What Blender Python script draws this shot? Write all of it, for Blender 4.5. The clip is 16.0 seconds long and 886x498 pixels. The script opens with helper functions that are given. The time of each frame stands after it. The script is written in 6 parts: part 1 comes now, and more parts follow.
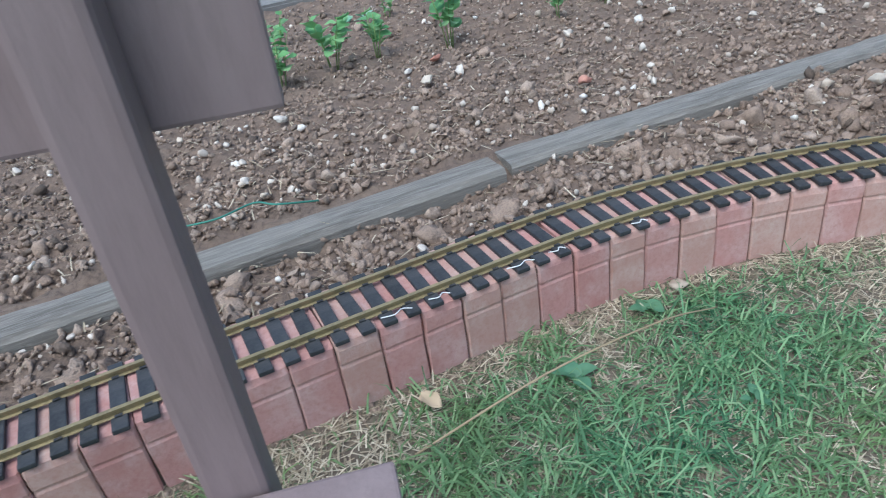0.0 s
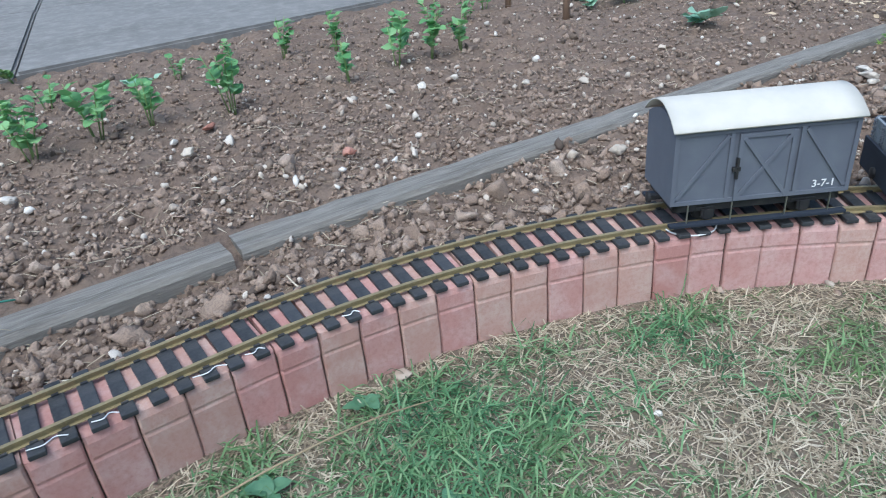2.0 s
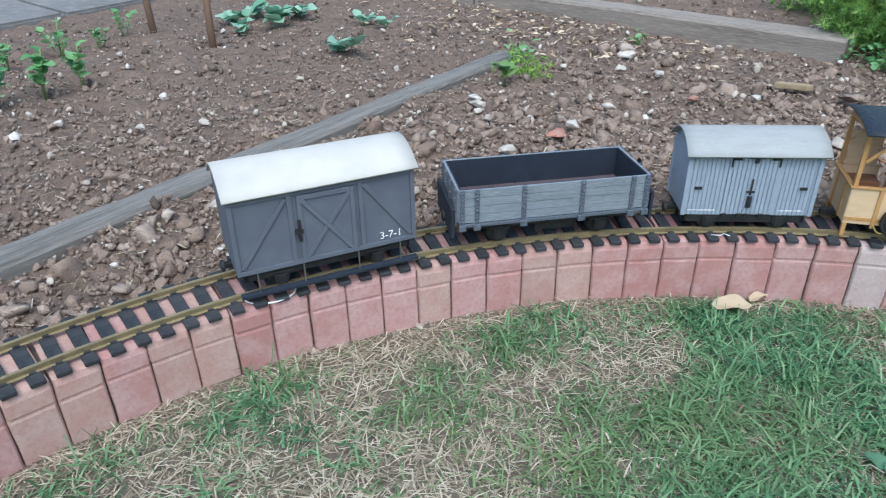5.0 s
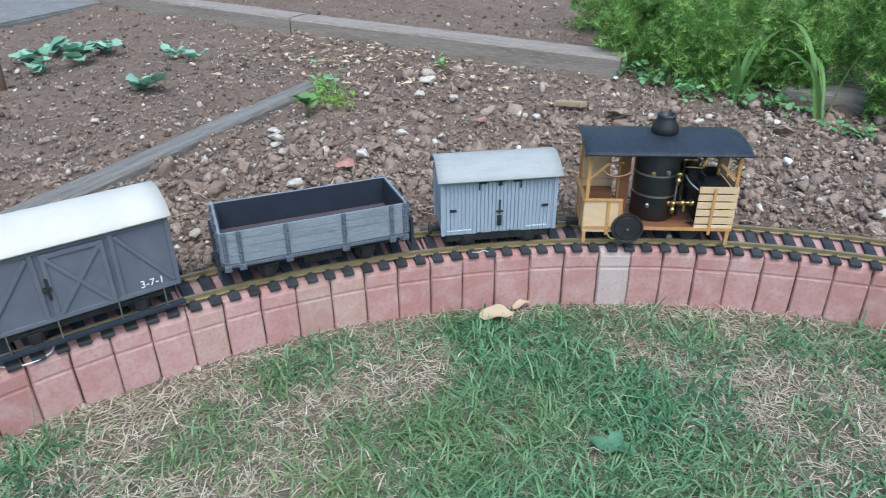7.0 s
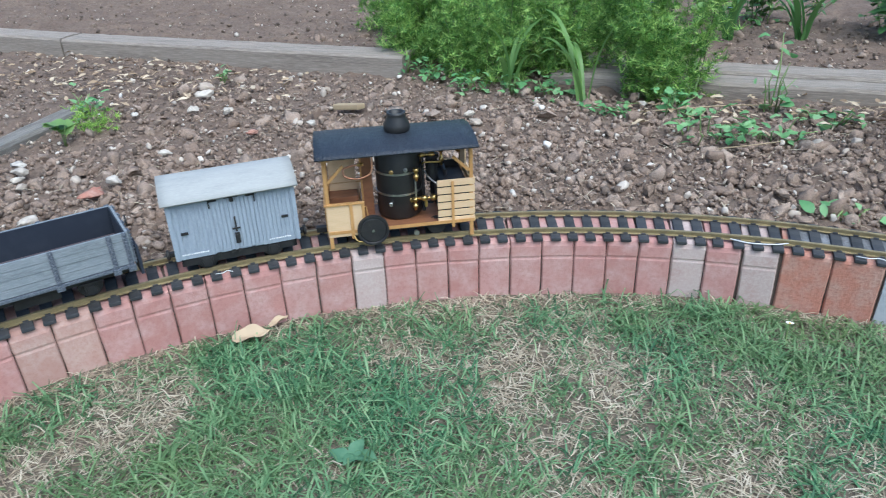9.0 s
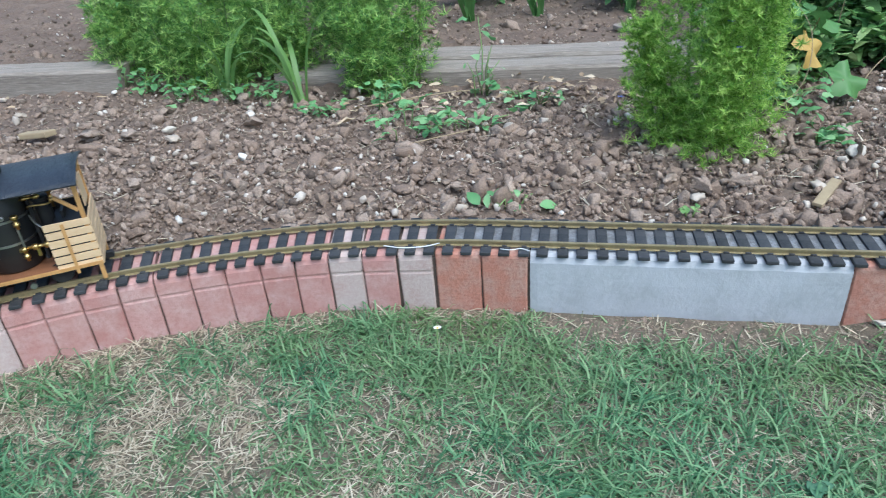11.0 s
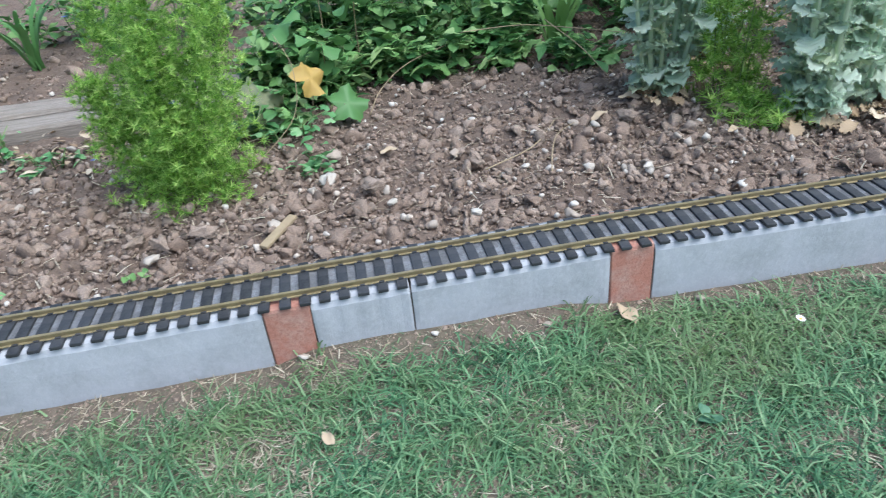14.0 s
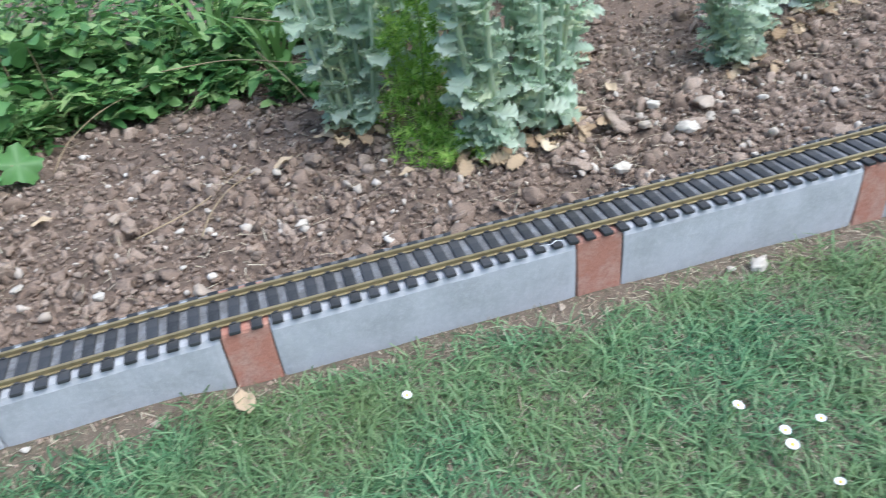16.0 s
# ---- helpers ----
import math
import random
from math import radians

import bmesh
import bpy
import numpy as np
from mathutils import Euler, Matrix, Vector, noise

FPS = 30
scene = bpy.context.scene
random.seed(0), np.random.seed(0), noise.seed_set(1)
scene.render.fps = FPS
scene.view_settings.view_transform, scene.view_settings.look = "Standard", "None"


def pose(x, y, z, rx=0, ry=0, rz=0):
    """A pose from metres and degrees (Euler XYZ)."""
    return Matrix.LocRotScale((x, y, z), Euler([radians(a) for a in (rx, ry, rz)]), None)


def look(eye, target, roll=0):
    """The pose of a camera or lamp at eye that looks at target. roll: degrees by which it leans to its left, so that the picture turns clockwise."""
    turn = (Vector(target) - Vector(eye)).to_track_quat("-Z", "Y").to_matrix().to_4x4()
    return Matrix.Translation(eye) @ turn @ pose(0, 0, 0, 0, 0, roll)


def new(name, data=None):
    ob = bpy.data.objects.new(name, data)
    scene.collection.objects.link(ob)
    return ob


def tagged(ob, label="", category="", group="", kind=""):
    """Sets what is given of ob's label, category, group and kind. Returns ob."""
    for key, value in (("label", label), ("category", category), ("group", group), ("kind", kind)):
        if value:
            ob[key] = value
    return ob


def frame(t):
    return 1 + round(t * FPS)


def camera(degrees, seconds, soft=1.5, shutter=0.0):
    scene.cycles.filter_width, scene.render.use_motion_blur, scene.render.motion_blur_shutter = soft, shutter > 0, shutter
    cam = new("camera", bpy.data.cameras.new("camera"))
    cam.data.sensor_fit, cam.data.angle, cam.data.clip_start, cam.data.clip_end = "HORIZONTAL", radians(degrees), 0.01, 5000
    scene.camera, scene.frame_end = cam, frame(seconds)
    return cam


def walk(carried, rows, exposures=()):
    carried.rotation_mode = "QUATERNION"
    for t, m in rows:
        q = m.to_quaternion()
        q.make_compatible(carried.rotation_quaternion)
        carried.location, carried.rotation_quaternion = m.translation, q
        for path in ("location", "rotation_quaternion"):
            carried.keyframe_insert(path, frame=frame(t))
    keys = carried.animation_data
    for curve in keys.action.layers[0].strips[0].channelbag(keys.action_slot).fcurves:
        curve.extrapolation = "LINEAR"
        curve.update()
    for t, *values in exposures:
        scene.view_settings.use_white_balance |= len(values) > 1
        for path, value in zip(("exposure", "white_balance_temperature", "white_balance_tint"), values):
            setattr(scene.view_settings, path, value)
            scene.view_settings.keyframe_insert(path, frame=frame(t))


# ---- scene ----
cam = camera(65.3, 16.0, soft=1.05, shutter=0.22)
PATH = [
    (0, (-0.803, -2.37, 0.624), (-2.494, -2.123, -0.415), -8.2),
    (0.5, (-0.805, -2.297, 0.622), (-2.504, -1.966, -0.38), -6.7),
    (1, (-0.806, -2.198, 0.634), (-2.499, -1.834, -0.366), -6.3),
    (1.5, (-0.8, -2.121, 0.648), (-2.476, -1.63, -0.327), -5.6),
    (2, (-0.817, -2.059, 0.626), (-2.467, -1.464, -0.335), -5.0),
    (2.5, (-0.828, -2.016, 0.626), (-2.438, -1.331, -0.343), -4.6),
    (3, (-0.837, -1.956, 0.625), (-2.408, -1.159, -0.322), -4.9),
    (3.5, (-0.843, -1.865, 0.635), (-2.328, -0.913, -0.308), -4.7),
    (4, (-0.839, -1.805, 0.631), (-2.235, -0.727, -0.311), -4.0),
    (4.2, (-0.833, -1.792, 0.633), (-2.194, -0.679, -0.322), -3.0),
    (6.3, (-0.612, -1.636, 0.725), (-1.762, -0.307, -0.23), -1.0),
    (6.5, (-0.6, -1.637, 0.725), (-1.71, -0.272, -0.226), -0.9),
    (7, (-0.565, -1.615, 0.731), (-1.585, -0.177, -0.214), -0.5),
    (7.5, (-0.527, -1.591, 0.731), (-1.465, -0.096, -0.209), -0.7),
    (8, (-0.488, -1.551, 0.721), (-1.351, -0.009, -0.216), -1.0),
    (8.2, (-0.472, -1.535, 0.713), (-1.295, 0.031, -0.219), -1.2),
    (10.3, (-0.074, -1.295, 0.735), (-0.534, 0.391, -0.238), -2.8),
    (10.5, (-0.035, -1.271, 0.73), (-0.444, 0.425, -0.248), -3.1),
    (11, (0.082, -1.193, 0.717), (-0.283, 0.5, -0.284), -4.4),
    (11.5, (0.167, -1.144, 0.732), (-0.053, 0.544, -0.319), -4.6),
    (12, (0.244, -1.123, 0.737), (0.21, 0.578, -0.315), -3.9),
    (12.5, (0.336, -1.114, 0.744), (0.387, 0.592, -0.298), -4.2),
    (13, (0.512, -1.105, 0.75), (0.512, 0.608, -0.281), -5.7),
    (13.5, (0.702, -1.114, 0.751), (0.762, 0.59, -0.295), -6.3),
    (14, (0.826, -1.124, 0.78), (1.036, 0.561, -0.277), -5.9),
    (14.5, (0.93, -1.124, 0.781), (1.226, 0.565, -0.248), -5.3),
    (15, (1.104, -1.084, 0.767), (1.371, 0.604, -0.272), -7.0),
    (15.5, (1.31, -1.074, 0.782), (1.523, 0.59, -0.306), -9.8),
    (16, (1.471, -1.092, 0.821), (1.901, 0.511, -0.295), -6.9),
]
walk(cam, [(t, look(e, g, r)) for t, e, g, r in PATH], [(0.0, 0.60, 5420, 3), (4.2, 0.57, 5420, 3), (8.2, 0.64, 5420, 3), (10.5, 0.71, 5400, 2), (13.0, 0.76, 5450, 4), (16.0, 0.85, 5620, 6)])

# ---------------------------------------------------------------- light
world = bpy.data.worlds.new("overcast_sky")
scene.world = world
world.use_nodes = True
_nt = world.node_tree
_bg = _nt.nodes["Background"]
_sky = _nt.nodes.new("ShaderNodeTexSky")
_sky.sky_type = "NISHITA"
_sky.sun_disc = False
_sky.sun_elevation = radians(60)
_sky.sun_rotation = radians(132)
_sky.dust_density = 4.0
_sky.air_density = 1.2
_nt.links.new(_sky.outputs[0], _bg.inputs[0])
_bg.inputs[1].default_value = 0.13
_sun = bpy.data.lights.new("soft_sun", "SUN")
_sun.energy = 1.5
_sun.angle = radians(60)
_sun.color = (1.0, 0.98, 0.95)
new("soft_sun", _sun).matrix_world = look((2.2, -2.0, 5.0), (0.0, 0.0, 0.0))

# ---------------------------------------------------------------- helpers
rng = np.random.default_rng(7)


def node_mat(name, base=(0.5, 0.5, 0.5), rough=0.6, metal=0.0, spots=None, scale=30.0, amount=0.5, fine=None, bump=0.3,
             bump_scale=200.0, bump_dist=0.001, rand=None, spread=0.25, coords="Object", trans=0.0, stretch=None):
    """A procedural material: base colour, larger patches, fine grain, random change by piece, bump."""
    m = bpy.data.materials.new(name)
    m.use_nodes = True
    nt = m.node_tree
    n, l = nt.nodes, nt.links
    b = n["Principled BSDF"]
    b.inputs["Roughness"].default_value = rough
    b.inputs["Metallic"].default_value = metal
    tc = n.new("ShaderNodeTexCoord")
    src = tc.outputs["Object"]
    if coords == "World":
        geo = n.new("ShaderNodeNewGeometry")
        src = geo.outputs["Position"]
    if stretch:
        mp = n.new("ShaderNodeMapping")
        mp.inputs["Scale"].default_value = stretch
        l.new(src, mp.inputs["Vector"])
        src = mp.outputs[0]

    def tex(sc, detail=4.0, ro=0.6):
        t = n.new("ShaderNodeTexNoise")
        t.inputs["Scale"].default_value = sc
        t.inputs["Detail"].default_value = detail
        t.inputs["Roughness"].default_value = ro
        l.new(src, t.inputs["Vector"])
        return t

    def mix(a, c2, fac):
        mx = n.new("ShaderNodeMix")
        mx.data_type = "RGBA"
        l.new(a, mx.inputs["A"])
        if isinstance(c2, tuple):
            mx.inputs["B"].default_value = (*c2, 1)
        else:
            l.new(c2, mx.inputs["B"])
        if isinstance(fac, float):
            mx.inputs["Factor"].default_value = fac
        else:
            l.new(fac, mx.inputs["Factor"])
        return mx.outputs["Result"]

    def ramp(out, lo, hi, top=1.0):
        r = n.new("ShaderNodeMapRange")
        r.inputs["From Min"].default_value = lo
        r.inputs["From Max"].default_value = hi
        r.inputs["To Max"].default_value = top
        l.new(out, r.inputs["Value"])
        return r.outputs["Result"]

    rgb = n.new("ShaderNodeRGB")
    rgb.outputs[0].default_value = (*base, 1)
    col = rgb.outputs[0]
    if rand:
        if rand == "object":
            ri = n.new("ShaderNodeObjectInfo").outputs["Random"]
        else:
            ri = n.new("ShaderNodeNewGeometry").outputs["Random Per Island"]
        cr = n.new("ShaderNodeValToRGB")
        l.new(ri, cr.inputs[0])
        cols = spread if isinstance(spread, (list, tuple)) else None
        if cols:
            cr.color_ramp.elements[0].color = (*cols[0], 1)
            cr.color_ramp.elements[1].color = (*cols[-1], 1)
            for k, c in enumerate(cols[1:-1]):
                e = cr.color_ramp.elements.new((k + 1) / (len(cols) - 1))
                e.color = (*c, 1)
        else:
            cr.color_ramp.elements[0].color = (*[c * (1 - spread) for c in base], 1)
            cr.color_ramp.elements[1].color = (*[min(1, c * (1 + spread)) for c in base], 1)
        col = cr.outputs[0]
    if spots:
        col = mix(col, spots, ramp(tex(scale).outputs["Fac"], 0.42, 0.68, amount))
    if fine:
        col = mix(col, fine, ramp(tex(scale * 7, 6.0, 0.7).outputs["Fac"], 0.45, 0.75, amount))
    l.new(col, b.inputs["Base Color"])
    if bump:
        bp = n.new("ShaderNodeBump")
        bp.inputs["Strength"].default_value = bump
        bp.inputs["Distance"].default_value = bump_dist
        l.new(tex(bump_scale, 6.0, 0.65).outputs["Fac"], bp.inputs["Height"])
        l.new(bp.outputs[0], b.inputs["Normal"])
    if trans:
        b.inputs["Transmission Weight"].default_value = 0.0
        tr = n.new("ShaderNodeBsdfTranslucent")
        l.new(col, tr.inputs["Color"])
        ms = n.new("ShaderNodeMixShader")
        ms.inputs[0].default_value = trans
        out = n["Material Output"]
        l.new(b.outputs[0], ms.inputs[1])
        l.new(tr.outputs[0], ms.inputs[2])
        l.new(ms.outputs[0], out.inputs["Surface"])
    return m


def part(name, bm, material, parent=None, label="", smooth=False):
    """Links a bmesh as one mesh object, under a thing or a part."""
    me = bpy.data.meshes.new(name)
    bm.to_mesh(me)
    bm.free()
    me.materials.append(material)
    if smooth:
        for p in me.polygons:
            p.use_smooth = True
    ob = new(name, me)
    if parent:
        ob.parent = parent
    if label:
        ob["label"] = label
    return ob


def fast_mesh(name, verts, faces, material, parent=None, smooth=False):
    """A mesh object from arrays of places and of triangles or quads."""
    verts = np.asarray(verts, np.float32)
    faces = np.asarray(faces, np.int32)
    k = faces.shape[1]
    me = bpy.data.meshes.new(name)
    me.vertices.add(len(verts))
    me.vertices.foreach_set("co", verts.ravel())
    me.loops.add(faces.size)
    me.loops.foreach_set("vertex_index", faces.ravel())
    me.polygons.add(len(faces))
    me.polygons.foreach_set("loop_start", np.arange(0, faces.size, k, dtype=np.int32))
    me.polygons.foreach_set("loop_total", np.full(len(faces), k, np.int32))
    if smooth:
        me.polygons.foreach_set("use_smooth", np.ones(len(faces), bool))
    me.update(calc_edges=True)
    me.validate()
    me.materials.append(material)
    ob = new(name, me)
    if parent:
        ob.parent = parent
        ob["kind"] = "stuff"
    return ob


def empty(name, m, **tags):
    ob = new(name)
    ob.empty_display_size = 0.02
    ob.matrix_world = m
    return tagged(ob, **tags)


def box(bm, x0, x1, y0, y1, z0, z1, bevel=0.0, m=None):
    """Adds a box with worn edges to bm."""
    r = bmesh.ops.create_cube(bm, size=1.0)
    vs = r["verts"]
    for v in vs:
        v.co = Vector(((x0 + x1) / 2 + v.co.x * (x1 - x0), (y0 + y1) / 2 + v.co.y * (y1 - y0), (z0 + z1) / 2 + v.co.z * (z1 - z0)))
    if bevel:
        es = list({e for v in vs for e in v.link_edges})
        r2 = bmesh.ops.bevel(bm, geom=es, offset=bevel, segments=2, affect="EDGES", profile=0.6)
        vs = list({v for f in r2["faces"] for v in f.verts} | {v for v in vs if v.is_valid})
    if m is not None:
        bmesh.ops.transform(bm, matrix=m, verts=vs)
    return vs


def boxes(*rows, bevel=0.0):
    bm = bmesh.new()
    for r in rows:
        box(bm, *r, bevel=bevel)
    return bm


def lathe(bm, profile, at=(0, 0, 0), axis="Z", segs=24):
    """Adds a turned form to bm: profile rows of radius and height along the axis."""
    turn = {"Z": Matrix(), "Y": Matrix.Rotation(radians(-90), 4, "X"), "X": Matrix.Rotation(radians(90), 4, "Y")}[axis]
    m = Matrix.Translation(at) @ turn
    rings = []
    for r, h in profile:
        rings.append([bm.verts.new(m @ Vector((max(r, 1e-5) * math.cos(2 * math.pi * k / segs), max(r, 1e-5) * math.sin(2 * math.pi * k / segs), h))) for k in range(segs)])
    for a, c in zip(rings, rings[1:]):
        for k in range(segs):
            bm.faces.new((a[k], a[(k + 1) % segs], c[(k + 1) % segs], c[k]))
    if profile[0][0] > 1e-4:
        bm.faces.new(rings[0][::-1])
    if profile[-1][0] > 1e-4:
        bm.faces.new(rings[-1])
    return bm


def turned(profile, at=(0, 0, 0), axis="Z", segs=24):
    return lathe(bmesh.new(), profile, at, axis, segs)


def tube(bm, pts, radius, segs=7, taper=1.0):
    """Adds a round bar along pts."""
    pts = [Vector(p) for p in pts]
    rings = []
    for i, p in enumerate(pts):
        d = (pts[min(i + 1, len(pts) - 1)] - pts[max(i - 1, 0)]).normalized()
        u = d.orthogonal().normalized() if i == 0 else (u - d * u.dot(d)).normalized()
        w = d.cross(u)
        r = radius * (1 + (taper - 1) * i / max(1, len(pts) - 1))
        rings.append([bm.verts.new(p + u * (r * math.cos(2 * math.pi * k / segs)) + w * (r * math.sin(2 * math.pi * k / segs))) for k in range(segs)])
    for a, c in zip(rings, rings[1:]):
        for k in range(segs):
            bm.faces.new((a[k], a[(k + 1) % segs], c[(k + 1) % segs], c[k]))
    bm.faces.new(rings[0][::-1])
    bm.faces.new(rings[-1])
    return bm


def arc_pts(pts, steps=6):
    """A smooth line through pts."""
    P = [Vector(p) for p in pts]
    P = [P[0] * 2 - P[1]] + P + [P[-1] * 2 - P[-2]]
    out = []
    for i in range(1, len(P) - 2):
        for k in range(steps):
            t = k / steps
            a, b, c, d = P[i - 1:i + 3]
            out.append(0.5 * ((2 * b) + (c - a) * t + (2 * a - 5 * b + 4 * c - d) * t * t + (3 * b - a - 3 * c + d) * t ** 3))
    return out + [P[-2]]


def vnoise(x, y, seed=0):
    """Smooth value noise from -1 to 1."""
    xi, yi = np.floor(x).astype(np.int64), np.floor(y).astype(np.int64)
    fx, fy = x - xi, y - yi
    fx, fy = fx * fx * (3 - 2 * fx), fy * fy * (3 - 2 * fy)

    def h(a, b):
        v = (a * 374761393 + b * 668265263 + seed * 974634777) & 0x7FFFFFFF
        v = ((v ^ (v >> 13)) * 1274126177) & 0x7FFFFFFF
        return ((v ^ (v >> 16)) & 0xFFFF) / 32768.0 - 1

    return (h(xi, yi) * (1 - fx) + h(xi + 1, yi) * fx) * (1 - fy) + (h(xi, yi + 1) * (1 - fx) + h(xi + 1, yi + 1) * fx) * fy


# ---------------------------------------------------------------- plan
CX, CY, RF = -0.08, -1.675, 1.675     # the curve: its centre and the radius of the wall's face
SLEW = 0.03                           # the straight bends a little past this place
XB = 1.30
A_END = math.radians(194)              # where the curve ends at its other end
TC = 0.072                            # centre of the track behind the wall's face


def offset(x, y):
    """How far a place lies behind the wall's face (below 0: on the lawn)."""
    x, y = np.asarray(x, float), np.asarray(y, float)
    straight = y + SLEW * np.maximum(0, x - XB)
    out = np.where((x > CX), straight, np.hypot(x - CX, y - CY) - RF)
    ux, uy = math.cos(A_END), math.sin(A_END)
    far = (-(x - CX) * uy + (y - CY) * ux > 0) & (x < CX)
    return np.where(far, (x - CX) * ux + (y - CY) * uy - RF, out)


def on_line(s, d=0.0):
    """A place d behind the wall's face, s metres along it (0 where the curve ends), and the line's heading in radians."""
    if s >= 0:
        x = CX + s
        bend = x > XB
        return x, d - SLEW * max(0, x - XB), (-SLEW if bend else 0.0)
    a = math.pi / 2 - s / RF
    if a > A_END:
        over = (a - A_END) * RF
        ux, uy = math.cos(A_END), math.sin(A_END)
        return CX + (RF + d) * ux - uy * over, CY + (RF + d) * uy + ux * over, A_END - math.pi / 2
    return CX + (RF + d) * math.cos(a), CY + (RF + d) * math.sin(a), a - math.pi / 2


def soil_z(x, y):
    x, y = np.asarray(x, float), np.asarray(y, float)
    d = offset(x, y)
    z = -0.012 + 0.012 * np.clip((d - 0.15) / 0.3, 0, 1)
    z = z + 0.04 * np.clip((y - 1.25) / 0.15, 0, 1)
    z = z + 0.012 * vnoise(x * 3.1, y * 3.1, 1) + 0.008 * vnoise(x * 9, y * 9, 2) * np.clip((d - 0.12) / 0.1, 0.2, 1)
    return z


def soil_top(x, y):
    """The soil with its lumps."""
    near = np.clip((offset(x, y) - 0.13) / 0.05, 0, 1)
    return soil_z(x, y) + near * (0.009 * vnoise(x * 15, y * 15, 10) + 0.010 * vnoise(x * 29, y * 29, 11) + 0.006 * vnoise(x * 52, y * 52, 12))


def ground_z(x, y):
    """The lawn's height: level, a low mound of soil against one stretch of the kerbs, falling away at the far end."""
    x, y = np.asarray(x, float), np.asarray(y, float)
    near = np.exp(np.minimum(0, offset(x, y)) / 0.10)
    mound = 0.030 * np.clip((x - 0.60) / 0.09, 0, 1) * np.clip((1.33 - x) / 0.12, 0, 1)
    curve = 0.012 * np.exp(-((x + 1.55) / 0.28) ** 2)
    fall = -0.035 * np.clip((x - 1.9) / 1.1, 0, 1)
    return -0.136 + (mound + curve) * near + fall + 0.004 * vnoise(x * 2, y * 2, 5) + 0.003 * vnoise(x * 11, y * 11, 6)


# ---------------------------------------------------------------- materials
M_soil = node_mat("soil", (0.175, 0.124, 0.092), 0.95, rand=None, spots=(0.24, 0.175, 0.13), scale=9, amount=0.8, fine=(0.05, 0.036, 0.028), bump=1.0, bump_scale=120, bump_dist=0.008, coords="World")
M_clod = node_mat("clod", (0.15, 0.108, 0.08), 0.95, rand="island", spread=[(0.26, 0.187, 0.14), (0.33, 0.243, 0.185), (0.38, 0.285, 0.218), (0.47, 0.37, 0.295)], spots=(0.28, 0.205, 0.155), fine=(0.085, 0.06, 0.045), scale=40, amount=0.6, bump=1.0, bump_scale=200, bump_dist=0.005, coords="World")
M_clod_damp = node_mat("damp_clod", (0.12, 0.087, 0.066), 0.95, rand="island", spread=[(0.11, 0.082, 0.063), (0.17, 0.127, 0.098), (0.22, 0.168, 0.13), (0.31, 0.245, 0.195)], fine=(0.07, 0.051, 0.04), scale=40, amount=0.6, bump=1.0, bump_scale=200, bump_dist=0.005, coords="World")
M_pebble = node_mat("pebble", (0.6, 0.55, 0.47), 0.75, rand="island", spread=[(0.36, 0.29, 0.23), (0.6, 0.54, 0.47), (0.5, 0.42, 0.34), (0.74, 0.7, 0.64)], fine=(0.3, 0.24, 0.18), scale=60, amount=0.5, bump=0.5, bump_scale=300, coords="World")
M_stone = node_mat("pale_stone", (0.62, 0.57, 0.49), 0.75, rand="object", spread=[(0.4, 0.32, 0.25), (0.55, 0.49, 0.41), (0.64, 0.6, 0.54)], spots=(0.3, 0.24, 0.19), scale=45, amount=0.6, bump=0.6, bump_scale=220, coords="World")
M_earth = node_mat("lawn_earth", (0.14, 0.108, 0.08), 0.95, spots=(0.085, 0.085, 0.05), scale=7, amount=0.6, fine=(0.26, 0.21, 0.155), bump=0.9, bump_scale=160, bump_dist=0.004, coords="World")
M_grass = node_mat("grass", (0.09, 0.17, 0.06), 0.55, rand="island", spread=[(0.025, 0.08, 0.035), (0.075, 0.19, 0.085), (0.13, 0.28, 0.13), (0.2, 0.375, 0.175), (0.32, 0.46, 0.24)], spots=(0.22, 0.27, 0.09), scale=2.2, amount=0.6, coords="World", bump=0, trans=0.3)
M_straw = node_mat("dry_grass", (0.36, 0.28, 0.16), 0.8, rand="island", spread=[(0.23, 0.18, 0.12), (0.42, 0.35, 0.245), (0.66, 0.59, 0.45)], bump=0, trans=0.15)
M_brick = node_mat("red_brick", (0.42, 0.21, 0.18), 0.9, rand="object", spread=[(0.41, 0.205, 0.18), (0.47, 0.25, 0.225), (0.44, 0.24, 0.21), (0.5, 0.29, 0.265)], spots=(0.53, 0.37, 0.34), scale=17, amount=0.75, fine=(0.36, 0.17, 0.15), bump=0.7, bump_scale=240, bump_dist=0.0015, coords="World")
M_brick_pale = node_mat("pale_brick", (0.5, 0.38, 0.35), 0.9, rand="object", spread=[(0.46, 0.36, 0.33), (0.54, 0.43, 0.4)], spots=(0.42, 0.28, 0.25), scale=22, amount=0.6, fine=(0.6, 0.53, 0.49), bump=0.7, bump_scale=240, bump_dist=0.0015, coords="World")
M_brick_tan = node_mat("tan_brick", (0.45, 0.28, 0.235), 0.9, rand="object", spread=[(0.42, 0.255, 0.215), (0.48, 0.305, 0.255)], spots=(0.52, 0.39, 0.34), scale=20, amount=0.7, fine=(0.38, 0.19, 0.15), bump=0.7, bump_scale=240, bump_dist=0.0015, coords="World")
M_brick_new = node_mat("bright_red_brick", (0.43, 0.19, 0.13), 0.92, rand="object", spread=[(0.38, 0.18, 0.13), (0.47, 0.21, 0.15)], spots=(0.47, 0.31, 0.25), scale=22, amount=0.85, fine=(0.28, 0.12, 0.085), bump=1.0, bump_scale=170, bump_dist=0.002, coords="World")
